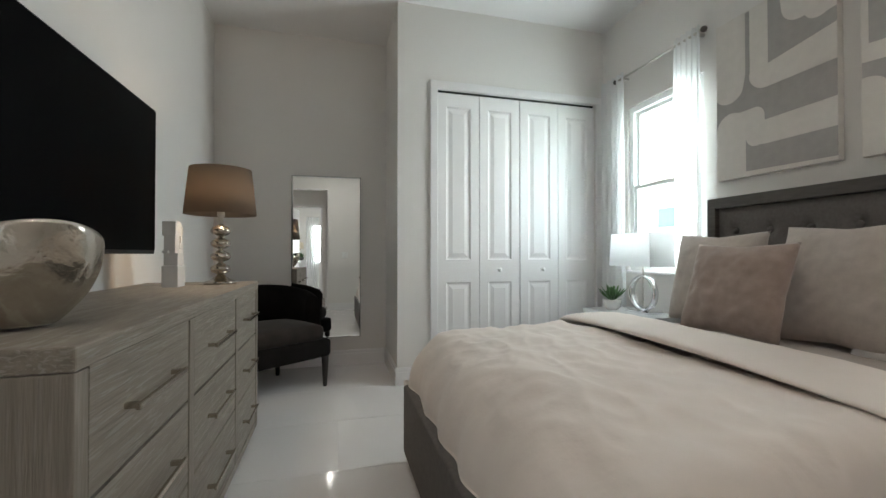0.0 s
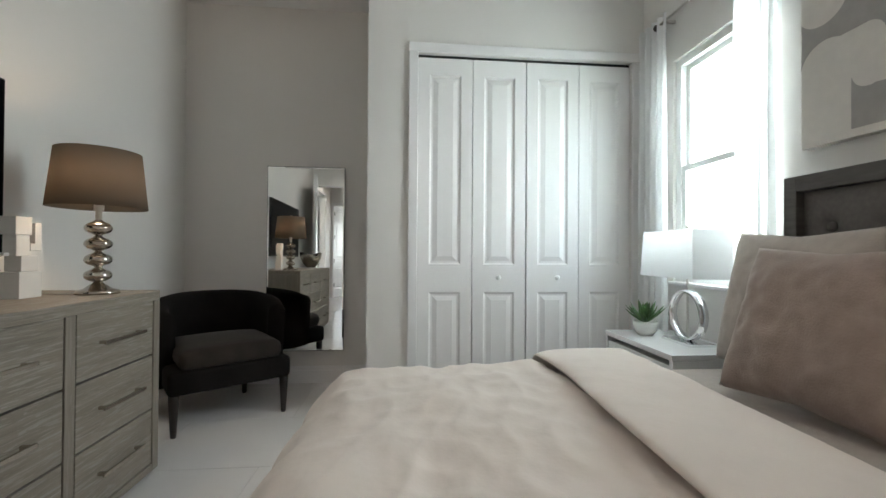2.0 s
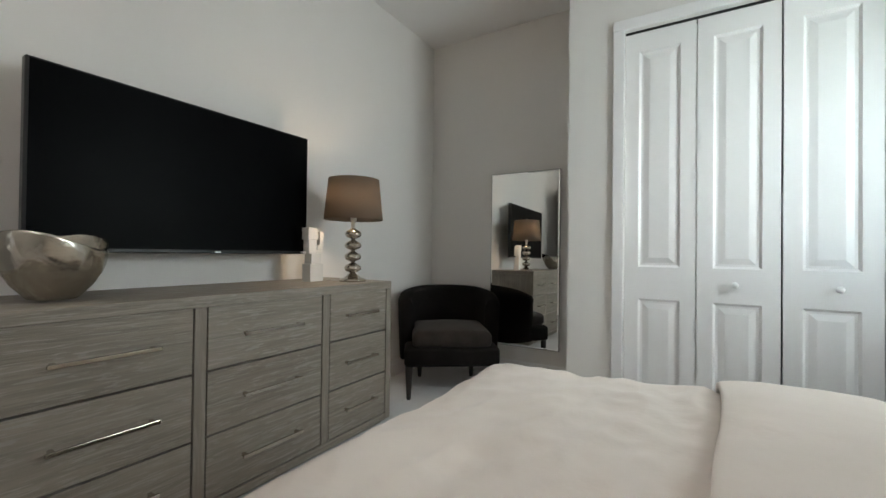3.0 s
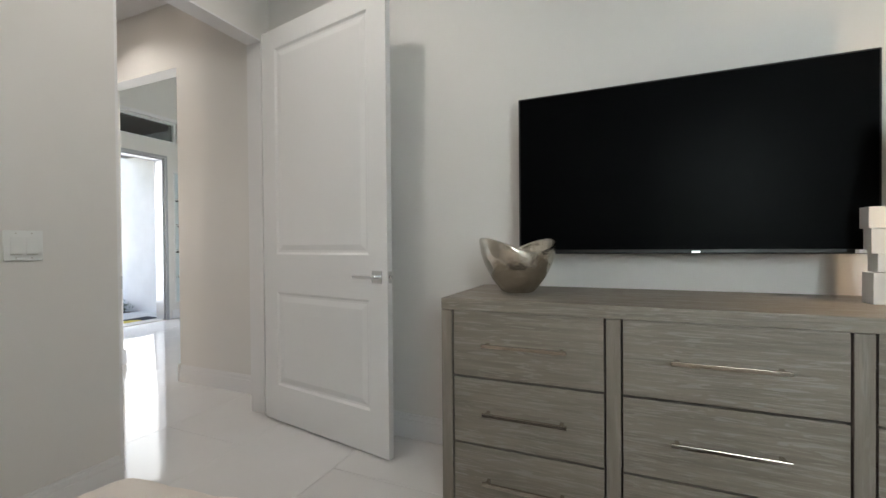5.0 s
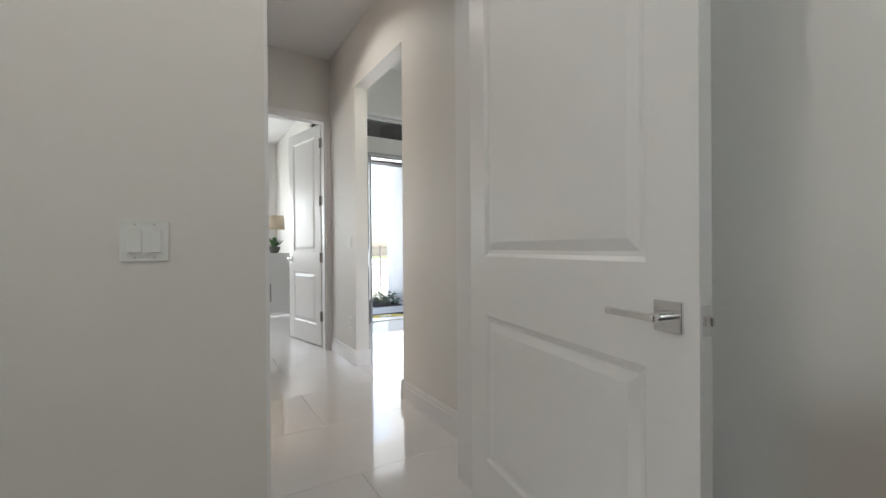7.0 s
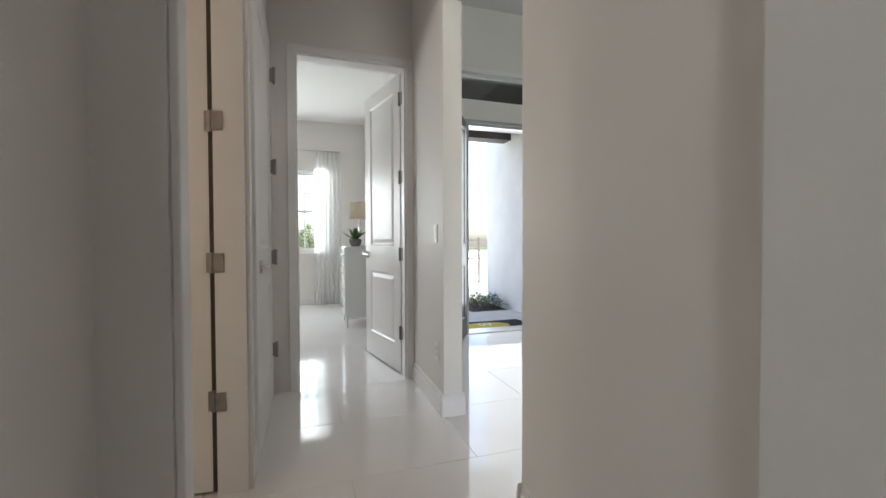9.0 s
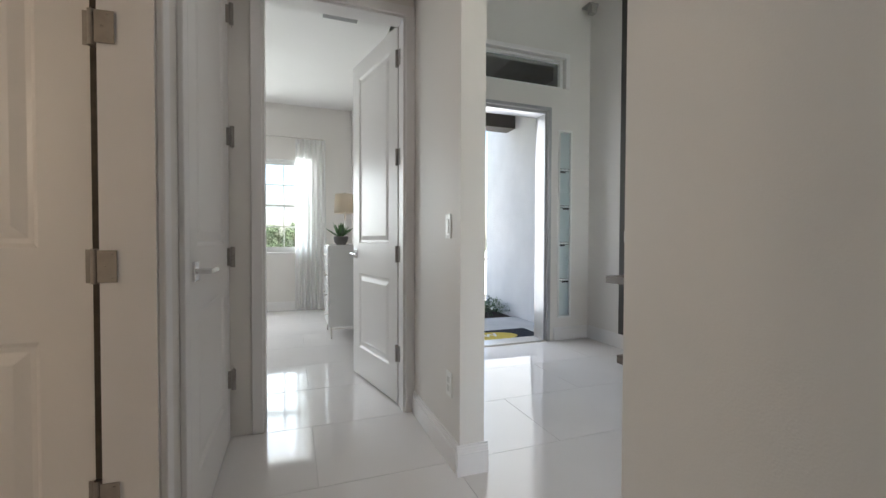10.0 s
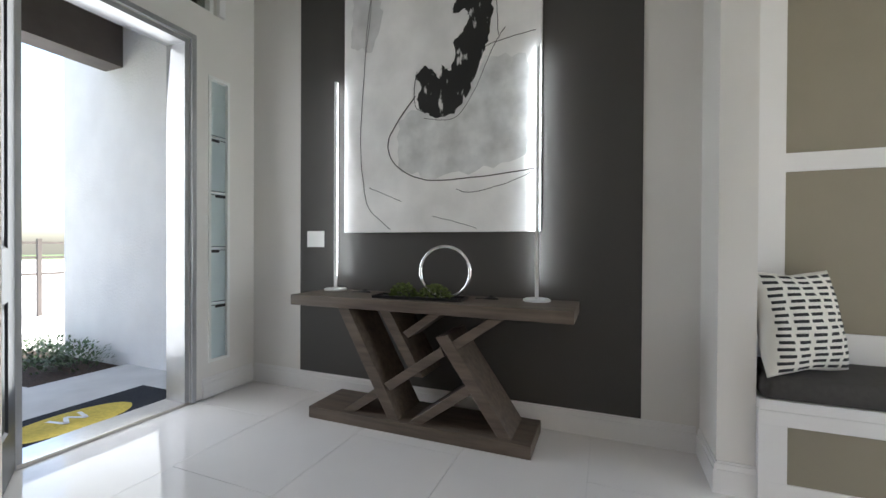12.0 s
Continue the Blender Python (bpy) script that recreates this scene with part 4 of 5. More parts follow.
def shape(parent, pts, x=-0.0455, lift=0.0012):
    """A flat painted shape from an outline given as (across from the left edge, up)."""
    bm = bmesh.new()
    f = bm.faces.new([bm.verts.new((x, -a, b)) for a, b in pts])
    g = bmesh.ops.extrude_face_region(bm, geom=[f])["geom"]
    bmesh.ops.translate(bm, verts=[v for v in g if isinstance(v, bmesh.types.BMVert)], vec=(-lift, 0, 0))
    bmesh.ops.triangulate(bm, faces=[q for q in bm.faces if len(q.verts) > 4])
    part("painted_shape", bm, ARTG, parent, "warm grey painted shape")


def arcpts(cx, cy, r, a0, a1, n=10):
    return [(cx + r * math.cos(radians(a0 + (a1 - a0) * k / n)), cy + r * math.sin(radians(a0 + (a1 - a0) * k / n))) for k in range(n + 1)]


AW, AH = 0.645, 0.97
a1 = canvas("painting", 3.17, AW, 1.487, AH, "cream and grey abstract canvas of curved shapes")
shape(a1, [(0.19, 0.03), (0.645, 0.02), (0.645, 0.165), (0.30, 0.165)] + arcpts(0.25, 0.225, 0.06, -70, -170, 6) + [(0.19, 0.17)])
shape(a1, [(0.005, 0.40), (0.005, 0.46)] + arcpts(0.085, 0.56, 0.10, 215, 330, 8) + [(0.19, 0.60), (0.19, 0.96), (0.215, 0.96), (0.215, 0.60)] + arcpts(0.31, 0.58, 0.10, 180, 270, 8) + [(0.645, 0.49), (0.645, 0.31), (0.30, 0.30)] + arcpts(0.24, 0.33, 0.06, -10, 80, 5) + arcpts(0.10, 0.30, 0.10, 60, 170, 8))
shape(a1, [(0.32, 0.61), (0.645, 0.67), (0.645, 0.745)] + arcpts(0.57, 0.80, 0.07, -60, -150, 6) + arcpts(0.49, 0.87, 0.10, -80, -180, 8) + [(0.38, 0.96), (0.32, 0.96)])
a2 = canvas("painting", 2.435, AW, 1.475, AH, "cream and grey abstract canvas of arches")
shape(a2, [(0.005, 0.43), (0.645, 0.36), (0.645, 0.005), (0.27, 0.005), (0.27, 0.09)] + arcpts(0.15, 0.09, 0.12, 15, 80, 8) + arcpts(0.15, 0.28, 0.045, -95, -170, 5) + arcpts(0.02, 0.27, 0.09, 5, 90, 8) + [(0.005, 0.36)])
shape(a2, [(0.03, 0.51), (0.645, 0.46), (0.645, 0.80), (0.03, 0.74)])
shape(a2, [(0.20, 0.86), (0.645, 0.90), (0.645, 0.965), (0.20, 0.965)])

# ---- hall fittings ----
def prism(poly, x0, x1, bm=None):
    """A board: an outline in (y, z) drawn out from x0 to x1."""
    bm = bm or bmesh.new()
    a = [bm.verts.new((x0, y, z)) for y, z in poly]
    b = [bm.verts.new((x1, y, z)) for y, z in poly]
    bm.faces.new(a[::-1])
    bm.faces.new(b)
    for k in range(len(poly)):
        bm.faces.new((a[k], a[(k + 1) % len(poly)], b[(k + 1) % len(poly)], b[k]))
    return bm


def switch_plate(at, turn, gangs, label):
    """A rocker switch plate; local y points out of the wall."""
    w = 0.07 + 0.046 * (gangs - 1)
    ob = thing("light_switch", at, label, "light switch", turn=turn)
    part("plate", box(-w / 2, 0, -0.058, w / 2, 0.006, 0.058, bev=0.003), PLASTIC, ob)
    for k in range(gangs):
        x = (k - (gangs - 1) / 2) * 0.046
        part("rocker", box(x - 0.0165, 0.0055, -0.033, x + 0.0165, 0.010, 0.033, bev=0.002), PLASTIC, ob)
        bm = bmesh.new()
        bx(bm, x - 0.0165, 0.009, -0.0345, x + 0.0165, 0.0115, -0.0318)
        part("rocker_lip", bm, STEEL, ob)
        for z in (-0.047, 0.047):
            part("screw", lathe(bmesh.new(), [(0.003, 0), (0.003, 0.0015), (0.0, 0.002)], 8), STEEL, ob).matrix_basis = pose(x, 0.006, z, -90)
    return ob


switch_plate((1.055, 0.50, 1.09), 0, 2, "white double rocker switch plate on the wall")
switch_plate((-0.34, -1.76, 1.12), -90, 1, "white single rocker switch on the hall wall")
ol = thing("wall_outlet", (-0.34, -1.742, 0.372), "white duplex power outlet low on the wall", "outlet", turn=-90)
part("plate", box(-0.035, 0, -0.058, 0.035, 0.006, 0.058, bev=0.003), PLASTIC, ol)
for z in (-0.02, 0.02):
    part("socket", box(-0.017, 0.0055, z - 0.014, 0.017, 0.008, z + 0.014, bev=0.002), CERAMIC, ol)

dl = thing("recessed_light", (0.15, -1.08, 3.05), "round white recessed ceiling light switched on", "ceiling light")
part("trim_ring", lathe(bmesh.new(), [(0.052, -0.002), (0.085, -0.006), (0.085, 0.0), (0.052, 0.0)], 32), TRIM, dl, "", True)
part("lens", lathe(bmesh.new(), [(0.0, -0.004), (0.052, -0.003), (0.052, -0.001), (0.0, -0.001)], 32), LENS, dl)

# ---- far bedroom seen through the open door ----
ck = thing("tall_chest", (-0.485, -4.93, 0), "white tall chest of drawers on thin metal legs", "chest of drawers")
part("body", box(0, 0, 0.125, 0.48, 0.53, 1.0, bev=0.004), LACQ, ck)
for k in range(4):
    dk = part("drawer", box(0.478, 0.015, 0.14 + k * 0.213, 0.494, 0.515, 0.345 + k * 0.213, bev=0.003), LACQ, ck)
    for y in (0.13, 0.40):
        part("knob", lathe(bmesh.new(), [(0.006, 0), (0.006, 0.012), (0.014, 0.016), (0.012, 0.024), (0.0, 0.026)], 14), STEEL, dk, "", True).matrix_basis = pose(0.494, y, 0.25 + k * 0.213, 0, 90)
for x in (0.02, 0.46):
    for y in (0.02, 0.51):
        part("leg", box(x - 0.008, y - 0.008, 0, x + 0.008, y + 0.008, 0.126), STEEL, ck)
for y in (0.02, 0.51):
    part("leg_rail", box(0.028, y - 0.006, 0.10, 0.452, y + 0.006, 0.112), STEEL, ck)
fl = thing("table_lamp", (-0.19, -4.62, 1.0), "slim chrome table lamp with cream drum shade", "lamp")
part("base", lathe(bmesh.new(), [(0.0, 0), (0.06, 0), (0.06, 0.015), (0.0, 0.016)], 24), CHROME, fl)
for y in (-0.02, 0.02):
    part("stem", tube(bmesh.new(), [(0, y, 0.015), (0, y, 0.36)], 0.009), CHROME, fl, "", True)
thicken(part("shade", grid(lambda u, v: ((0.115 - 0.012 * v) * math.cos(2 * math.pi * u), (0.115 - 0.012 * v) * math.sin(2 * math.pi * u), 0.35 + 0.21 * v), 40, 1, True), sheer("cream_shade", (0.85, 0.78, 0.68), 0.0), fl, "cream fabric shade", True), 0.003)
part("finial", lathe(bmesh.new(), [(0.004, 0.36), (0.004, 0.57), (0.009, 0.58), (0.0, 0.59)], 12), CHROME, fl)
GREENPOT = mat("grey_pot", (0.12, 0.12, 0.115), 0.6)
gp = succulent((-0.13, -4.46, 1.0), 1.5, "spiky green plant in a dark grey pot", ((6, 0.6, 75), (8, 1.0, 50), (9, 1.4, 28)))
for o in gp.children:
    if o.name.startswith("pot"):
        o.data.materials[0] = GREENPOT
        o["label"] = "dark grey pot"
curtain(pose(0.10, -6.40, 0.015, 0, 0, 0), 0.42, 2.53, 6, "sheer white voile curtain beside the far window", seed=7.0)
r3 = thing("curtain_rod", (0, -6.38, 2.55), "thin dark nickel curtain rod with finials", "curtain rod")
part("rod", tube(bmesh.new(), [(-0.06, 0, 0), (1.38, 0, 0)], 0.009), STEEL, r3, "", True)
part("finial", lathe(bmesh.new(), [(0.0, -0.016), (0.016, 0), (0.0, 0.016)], 12, (-0.07, 0, 0)), STEEL, r3)
for x in (0.0, 1.28):
    part("bracket", box(x - 0.006, -0.08, -0.006, x + 0.006, 0, 0.006), STEEL, r3)
vt = thing("ceiling_vent", (-0.05, -3.66, 3.05), "white slatted air vent in the ceiling", "vent")
part("frame", box(-0.17, -0.14, -0.012, 0.17, 0.14, -0.001, bev=0.002), PLASTIC, vt)
for k in range(9):
    part("slat", box(-0.15, -0.115 + k * 0.0265, -0.020, 0.15, -0.100 + k * 0.0265, -0.013), mat("vent_grey", (0.35, 0.35, 0.35), 0.5) if k == 0 else bpy.data.materials["vent_grey"], vt)

# ---- foyer ----
solid("accent_panel", box(-2.669, -3.14, 0.135, -2.664, -0.87, FZ), ACCENT, "charcoal painted accent panel on the wall", "accent wall", "structure")
pf = thing("wall_plate", (-2.664, -3.0, 1.096), "blank white double wall plate on charcoal wall", "wall plate", turn=-90)
part("plate", box(-0.075, 0, -0.058, 0.075, 0.006, 0.058, bev=0.003), PLASTIC, pf)

# painting
INK = mat("black_paint", (0.02, 0.018, 0.017), 0.6, vary=0.4, scale=30, bump=0.4, bump_scale=60)
DRY = mat("dry_brushed_black", (0.62, 0.61, 0.60), 0.7, vary=0.05, scale=4, stretch=(1, 5, 2), dark=(0.014, 0.013, 0.012))
for node in DRY.node_tree.nodes:
    if node.type == "VALTORGB":
        node.color_ramp.elements[0].position, node.color_ramp.elements[1].position = 0.60, 0.66
WASH = mat("white_canvas_wash", (0.80, 0.79, 0.78), 0.8, vary=0.12, scale=3.5, bump=0.15, bump_scale=200)
GREYW = mat("grey_paint_wash", (0.62, 0.62, 0.615), 0.8, vary=0.22, scale=7, bump=0.15, bump_scale=120)
PW, PH = 1.33, 1.74
pic = thing("painting", (-2.663, -2.728, 1.138), "large abstract black and white canvas on charcoal wall", "painting")
part("canvas_body", box(0, 0, 0, 0.042, PW, PH, bev=0.002), WASH, pic)


def blot(outline, x, jag, seed, material, label, thick=0.0015):
    """A painted mass with a ragged edge; outline in (across, up)."""
    pts = []
    n = len(outline)
    for i, (a, b) in enumerate(outline):
        a2, b2 = outline[(i + 1) % n]
        for k in range(6):
            t = k / 6
            r = noise.noise((a * 9 + seed, b * 9, t * 5)) * jag + noise.noise((a * 31 + seed, b * 31, t * 17)) * jag * 0.6
            px, py = a + (a2 - a) * t, b + (b2 - b) * t
            dx, dy = b2 - b, a - a2
            ln = math.hypot(dx, dy) or 1
            pts.append((px + dx / ln * r, py + dy / ln * r))
    bm = bmesh.new()
    f = bm.faces.new([bm.verts.new((x, p, q)) for p, q in pts])
    g = bmesh.ops.extrude_face_region(bm, geom=[f])["geom"]
    bmesh.ops.translate(bm, verts=[v for v in g if isinstance(v, bmesh.types.BMVert)], vec=(thick, 0, 0))
    bmesh.ops.triangulate(bm, faces=[q for q in bm.faces if len(q.verts) > 4])
    part("painted_mass", bm, material, pic, label)


blot([(0.42, 0.42), (0.62, 0.34), (0.95, 0.36), (1.25, 0.45), (1.29, 0.75), (1.24, 1.02), (1.0, 1.05), (0.86, 0.86), (0.62, 0.80), (0.42, 0.72)], 0.0425, 0.03, 3, GREYW, "soft grey wash")
blot([(0.05, 1.25), (0.22, 1.2), (0.30, 1.42), (0.24, 1.62), (0.07, 1.6)], 0.0425, 0.03, 8, mat("pale_wash", (0.60, 0.59, 0.585), 0.8, vary=0.15, scale=6), "pale grey wash")
blot([(0.57, 0.78), (0.68, 0.71), (0.80, 0.73), (0.90, 0.84), (0.97, 1.02), (1.02, 1.16), (1.05, 1.32), (1.02, 1.42), (0.94, 1.48), (0.85, 1.48), (0.80, 1.40), (0.80, 1.34), (0.87, 1.36), (0.90, 1.30), (0.86, 1.22), (0.80, 1.18), (0.81, 1.06), (0.77, 0.99), (0.72, 1.04), (0.70, 0.95), (0.66, 1.02), (0.60, 1.05), (0.54, 1.00), (0.58, 0.92), (0.55, 0.85)], 0.0435, 0.014, 1, DRY, "black dry-brushed mass", 0.002)


def stroke(pts, r=0.0021):
    """A drawn line on the canvas, smoothed through its points."""
    fine = []
    P = [pts[0]] + list(pts) + [pts[-1]]
    for i in range(1, len(P) - 2):
        for k in range(8):
            t = k / 8
            c = [0.5 * (2 * P[i][d] + (P[i + 1][d] - P[i - 1][d]) * t + (2 * P[i - 1][d] - 5 * P[i][d] + 4 * P[i + 1][d] - P[i + 2][d]) * t * t + (3 * P[i][d] - P[i - 1][d] - 3 * P[i + 1][d] + P[i + 2][d]) * t ** 3) for d in (0, 1)]
            c = [c[0] + 0.004 * noise.noise((c[0] * 20, c[1] * 20, 1)), c[1] + 0.004 * noise.noise((c[0] * 20, c[1] * 20, 7))]
            fine.append((0.0435, c[0], c[1]))
    fine.append((0.0435, pts[-1][0], pts[-1][1]))
    part("drawn_line", tube(bmesh.new(), fine, r, 5), INK, pic, "thin black line")


stroke([(0.54, 0.87), (0.40, 0.70), (0.34, 0.56), (0.42, 0.42), (0.62, 0.33), (0.95, 0.33), (1.30, 0.36)], 0.0034)
stroke([(0.82, 0.26), (0.92, 0.24), (1.12, 0.28), (1.30, 0.35)])
stroke([(0.24, 1.70), (0.19, 1.45), (0.16, 1.10), (0.13, 0.60), (0.16, 0.30), (0.20, 0.16), (0.36, 0.02)])
stroke([(0.22, 1.66), (0.20, 1.40), (0.17, 1.2)], 0.002)
stroke([(0.20, 0.30), (0.34, 0.24), (0.44, 0.20)], 0.0018)
stroke([(0.90, 1.06), (1.05, 1.12), (1.30, 1.15)])
stroke([(0.60, 0.72), (0.80, 0.70), (0.93, 0.85), (1.05, 1.10), (1.12, 1.2)], 0.0018)
stroke([(0.82, 1.48), (0.84, 1.58), (0.92, 1.52), (0.95, 1.62), (1.0, 1.52), (1.02, 1.62), (1.07, 1.50), (1.06, 1.58)], 0.002)
stroke([(0.72, 1.58), (0.95, 1.62), (1.28, 1.72)], 0.0018)
stroke([(1.06, 1.55), (1.07, 1.3), (1.08, 1.16)], 0.002)
stroke([(0.55, 1.02), (0.53, 0.90), (0.54, 0.80), (0.60, 0.76)], 0.002)
stroke([(0.66, 0.10), (0.82, 0.06), (0.95, 0.02)], 0.0016)

# console table
TX0, TX1 = -2.575, -2.29
tb = thing("console_table", (0, 0, 0), "weathered brown console table with slanted crossing boards", "console table")
part("tabletop", box(-2.655, -2.87, 0.682, -2.262, -1.185, 0.745, bev=0.004), WALNUT, tb)
part("base", box(-2.60, -2.73, 0.0, -2.265, -1.385, 0.07, bev=0.004), WALNUT, tb)
for nm, poly, x0, x1 in (
        ("slanted_board", ((-2.54, 0.681), (-2.465, 0.681), (-2.125, 0.071), (-2.20, 0.071)), TX0, TX1),
        ("slanted_board", ((-1.905, 0.555), (-1.835, 0.575), (-1.485, 0.071), (-1.56, 0.071)), TX0, TX1),
        ("slanted_board", ((-2.27, 0.681), (-2.20, 0.681), (-1.985, 0.32), (-2.05, 0.32)), TX0, TX1 - 0.02),
        ("cross_bar", ((-2.50, 0.071), (-2.42, 0.071), (-2.26, 0.18), (-2.29, 0.222)), TX0 + 0.1, TX1 - 0.01),
        ("cross_bar", ((-2.225, 0.262), (-2.185, 0.225), (-1.855, 0.455), (-1.875, 0.505)), TX0 + 0.1, TX1 - 0.005),
        ("cross_bar", ((-1.855, 0.510), (-1.81, 0.478), (-1.52, 0.681), (-1.60, 0.681)), TX0 + 0.1, TX1 - 0.01),
        ("cross_bar", ((-2.06, 0.071), (-1.98, 0.071), (-1.695, 0.275), (-1.725, 0.32)), TX0 + 0.1, TX1 - 0.005),
        ("cross_bar", ((-2.11, 0.562), (-2.075, 0.535), (-1.87, 0.681), (-1.945, 0.681))  , TX0 + 0.1, TX1 - 0.015)):
    bm = prism(poly, x0, x1)
    bmesh.ops.bevel(bm, geom=list(bm.edges), offset=0.002, segments=1, affect="EDGES")
    part(nm, bm, WALNUT, tb)

TT = 0.745
LED = mat("led_strip", (0.9, 0.95, 1.0), 0.4, emit=(0.86, 0.95, 1.0), emit_power=6.5)
WHITEM = mat("white_metal", (0.78, 0.78, 0.78), 0.35, vary=0.02)
for y, x in ((-2.77, -2.585), (-1.408, -2.572)):
    st = thing("led_stick_lamp", (x, y, TT), "slender white LED stick lamp glowing toward the wall", "lamp", "stick lamps")
    part("base", lathe(bmesh.new(), [(0.0, 0), (0.075, 0), (0.075, 0.010), (0.070, 0.014), (0.0, 0.014)], 36), WHITEM, st, "", True)
    part("stick", box(-0.004, -0.010, 0.013, 0.008, 0.010, 1.42, bev=0.002), WHITEM, st)
    part("led_strip", box(-0.008, -0.008, 0.10, -0.0045, 0.008, 1.415), LED, st, "bright white LED strip")

rg = thing("ring_sculpture", (-2.45, -1.91, TT), "polished silver ring sculpture standing on the table", "sculpture", turn=8)
bm = bmesh.new()
rings = []
for k in range(64):
    a = 2 * math.pi * k / 64
    r1, r0 = 0.155, 0.137
    rings.append([bm.verts.new((x, r * math.cos(a), 0.156 + r * math.sin(a))) for x, r in ((-0.02, r1 - 0.003), (-0.012, r1), (0.012, r1), (0.02, r1 - 0.003), (0.02, r0), (-0.02, r0))])
for k in range(64):
    for j in range(6):
        bm.faces.new((rings[k][j], rings[(k + 1) % 64][j], rings[(k + 1) % 64][(j + 1) % 6], rings[k][(j + 1) % 6]))
part("ring", bm, CHROME, rg, "", True)

tr = thing("tray", (-2.40, -2.05, TT), "thin dark metal tray on the console table", "tray", turn=3)
part("plate", box(-0.075, -0.27, 0, 0.075, 0.27, 0.006, bev=0.002), BLACK, tr)
for b in ((-0.075, -0.27, 0.006, -0.07, 0.27, 0.018), (0.07, -0.27, 0.006, 0.075, 0.27, 0.018), (-0.07, -0.27, 0.006, 0.07, -0.265, 0.018), (-0.07, 0.265, 0.006, 0.07, 0.27, 0.018)):
    part("rim", box(*b), BLACK, tr)
MOSS = mat("moss", (0.12, 0.16, 0.045), 0.95, vary=0.6, scale=40)
for y, sx in ((-2.155, 0.085), (-1.955, 0.10)):
    bm = bmesh.new()
    rnd = random.Random(int(-y * 1000))
    for k in range(420):
        a, e = rnd.uniform(0, 2 * math.pi), math.asin(rnd.uniform(0.0, 1.0))
        r = rnd.uniform(0.75, 1.05)
        c = Vector((0.058 * r * math.cos(a) * math.cos(e), sx * r * math.sin(a) * math.cos(e), 0.010 + 0.072 * r * math.sin(e)))
        d = Vector((rnd.gauss(0, 1), rnd.gauss(0, 1), rnd.gauss(0.4, 1))).normalized() * 0.014
        s = d.cross(Vector((rnd.gauss(0, 1), rnd.gauss(0, 1), rnd.gauss(0, 1)))).normalized() * 0.009
        q = [bm.verts.new(c - s), bm.verts.new(c + d * 0.4 - s * 0.2), bm.verts.new(c + s), bm.verts.new(c + d)]
        bm.faces.new((q[0], q[1], q[3]))
        bm.faces.new((q[1], q[2], q[3]))
        bm.faces.new((q[0], q[2], q[1]))
    solid("moss_ball", bm, MOSS, "clump of green moss lying on the tray", "moss").location = (-2.40, y, TT + 0.002)
for y in (-2.50, -1.66):
    bm = bmesh.new()
    lathe(bm, [(0.0, 0.0), (0.035, 0.002), (0.030, 0.010), (0.012, 0.016), (0.0, 0.026)], 12, squash=(0.6, 1.3))
    tube(bm, [(0, -0.03, 0.006), (0.004, -0.065, 0.005), (0.01, -0.09, 0.003)], 0.003, 6)
    solid("lamp_dimmer", bm, BLACK, "small dark lamp dimmer with cord on table", "dimmer").location = (-2.53, y, TT)
bm = bmesh.new()
tube(bm, [(-2.66, -2.50, 0.66), (-2.64, -2.49, 0.50), (-2.62, -2.52, 0.40), (-2.62, -2.47, 0.32), (-2.63, -2.44, 0.36), (-2.63, -2.50, 0.40), (-2.64, -2.46, 0.30), (-2.66, -2.45, 0.37)], 0.0035, 6)
solid("power_cord", bm, BLACK, "black power cord hanging below the table", "cord")
sg = thing("spot_light", (-2.58, -3.47, 3.52), "small ceiling spot light bracket near corner", "spot light")
part("bracket", box(-0.09, -0.13, 0.0, 0.03, 0.0, 0.02, bev=0.004), mat("grey_plastic", (0.4, 0.38, 0.36), 0.5), sg)
part("head", box(-0.05, -0.05, -0.10, 0.02, 0.02, 0.0, bev=0.01), bpy.data.materials["grey_plastic"], sg)

# bench niche
bn = thing("bench", (-2.66, -0.46, 0), "white built-in bench with dark cushion in niche", "bench")
part("seat_board", box(0.0, 0.001, 0.385, 0.37, 1.958, 0.43, bev=0.004), TRIM, bn)
part("front_frame", box(0.335, 0.001, 0.0, 0.355, 1.958, 0.384), TRIM, bn)
for k in range(3):
    part("front_panel", box(0.354, 0.10 + k * 0.62, 0.09, 0.3575, 0.62 + k * 0.62, 0.325), BEIGE, bn)
for z0, z1 in ((0.0, 0.09), (0.325, 0.384)):
    part("rail", box(0.358, 0.001, z0, 0.366, 1.958, z1), TRIM, bn)
for y in (0.001, 0.62, 1.24, 1.86):
    part("stile", box(0.358, y, 0.0905, 0.366, y + 0.097, 0.3245), TRIM, bn)
solid("bench_cushion", pad(0.40, 1.94, 0.432, 0.525, 0.03, 0.01, 8, -2.475, 0.52), mat("dark_seat_fabric", (0.05, 0.045, 0.042), 0.8, vary=0.15, scale=50, bump=0.2, bump_scale=300), "dark grey bench cushion on the white bench", "cushion", smooth=True)
solid("niche_panel", box(-2.669, -0.459, 0.43, -2.662, 1.499, 2.499), BEIGE, "beige panelled back wall of the niche", "wall panel", "structure")
for y0, y1, z0, z1 in ((-0.459, -0.262, 0.43, 2.499), (0.50, 0.59, 0.43, 2.499), (-0.262, 0.50, 1.41, 1.497), (0.59, 1.499, 1.41, 1.497), (-0.262, 0.50, 0.43, 0.66), (0.59, 1.499, 0.43, 0.66)):
    solid("trim_batten", box(-2.6615, y0, z0, -2.648, y1, z1), TRIM, "white painted batten on the niche wall", "trim", "structure")
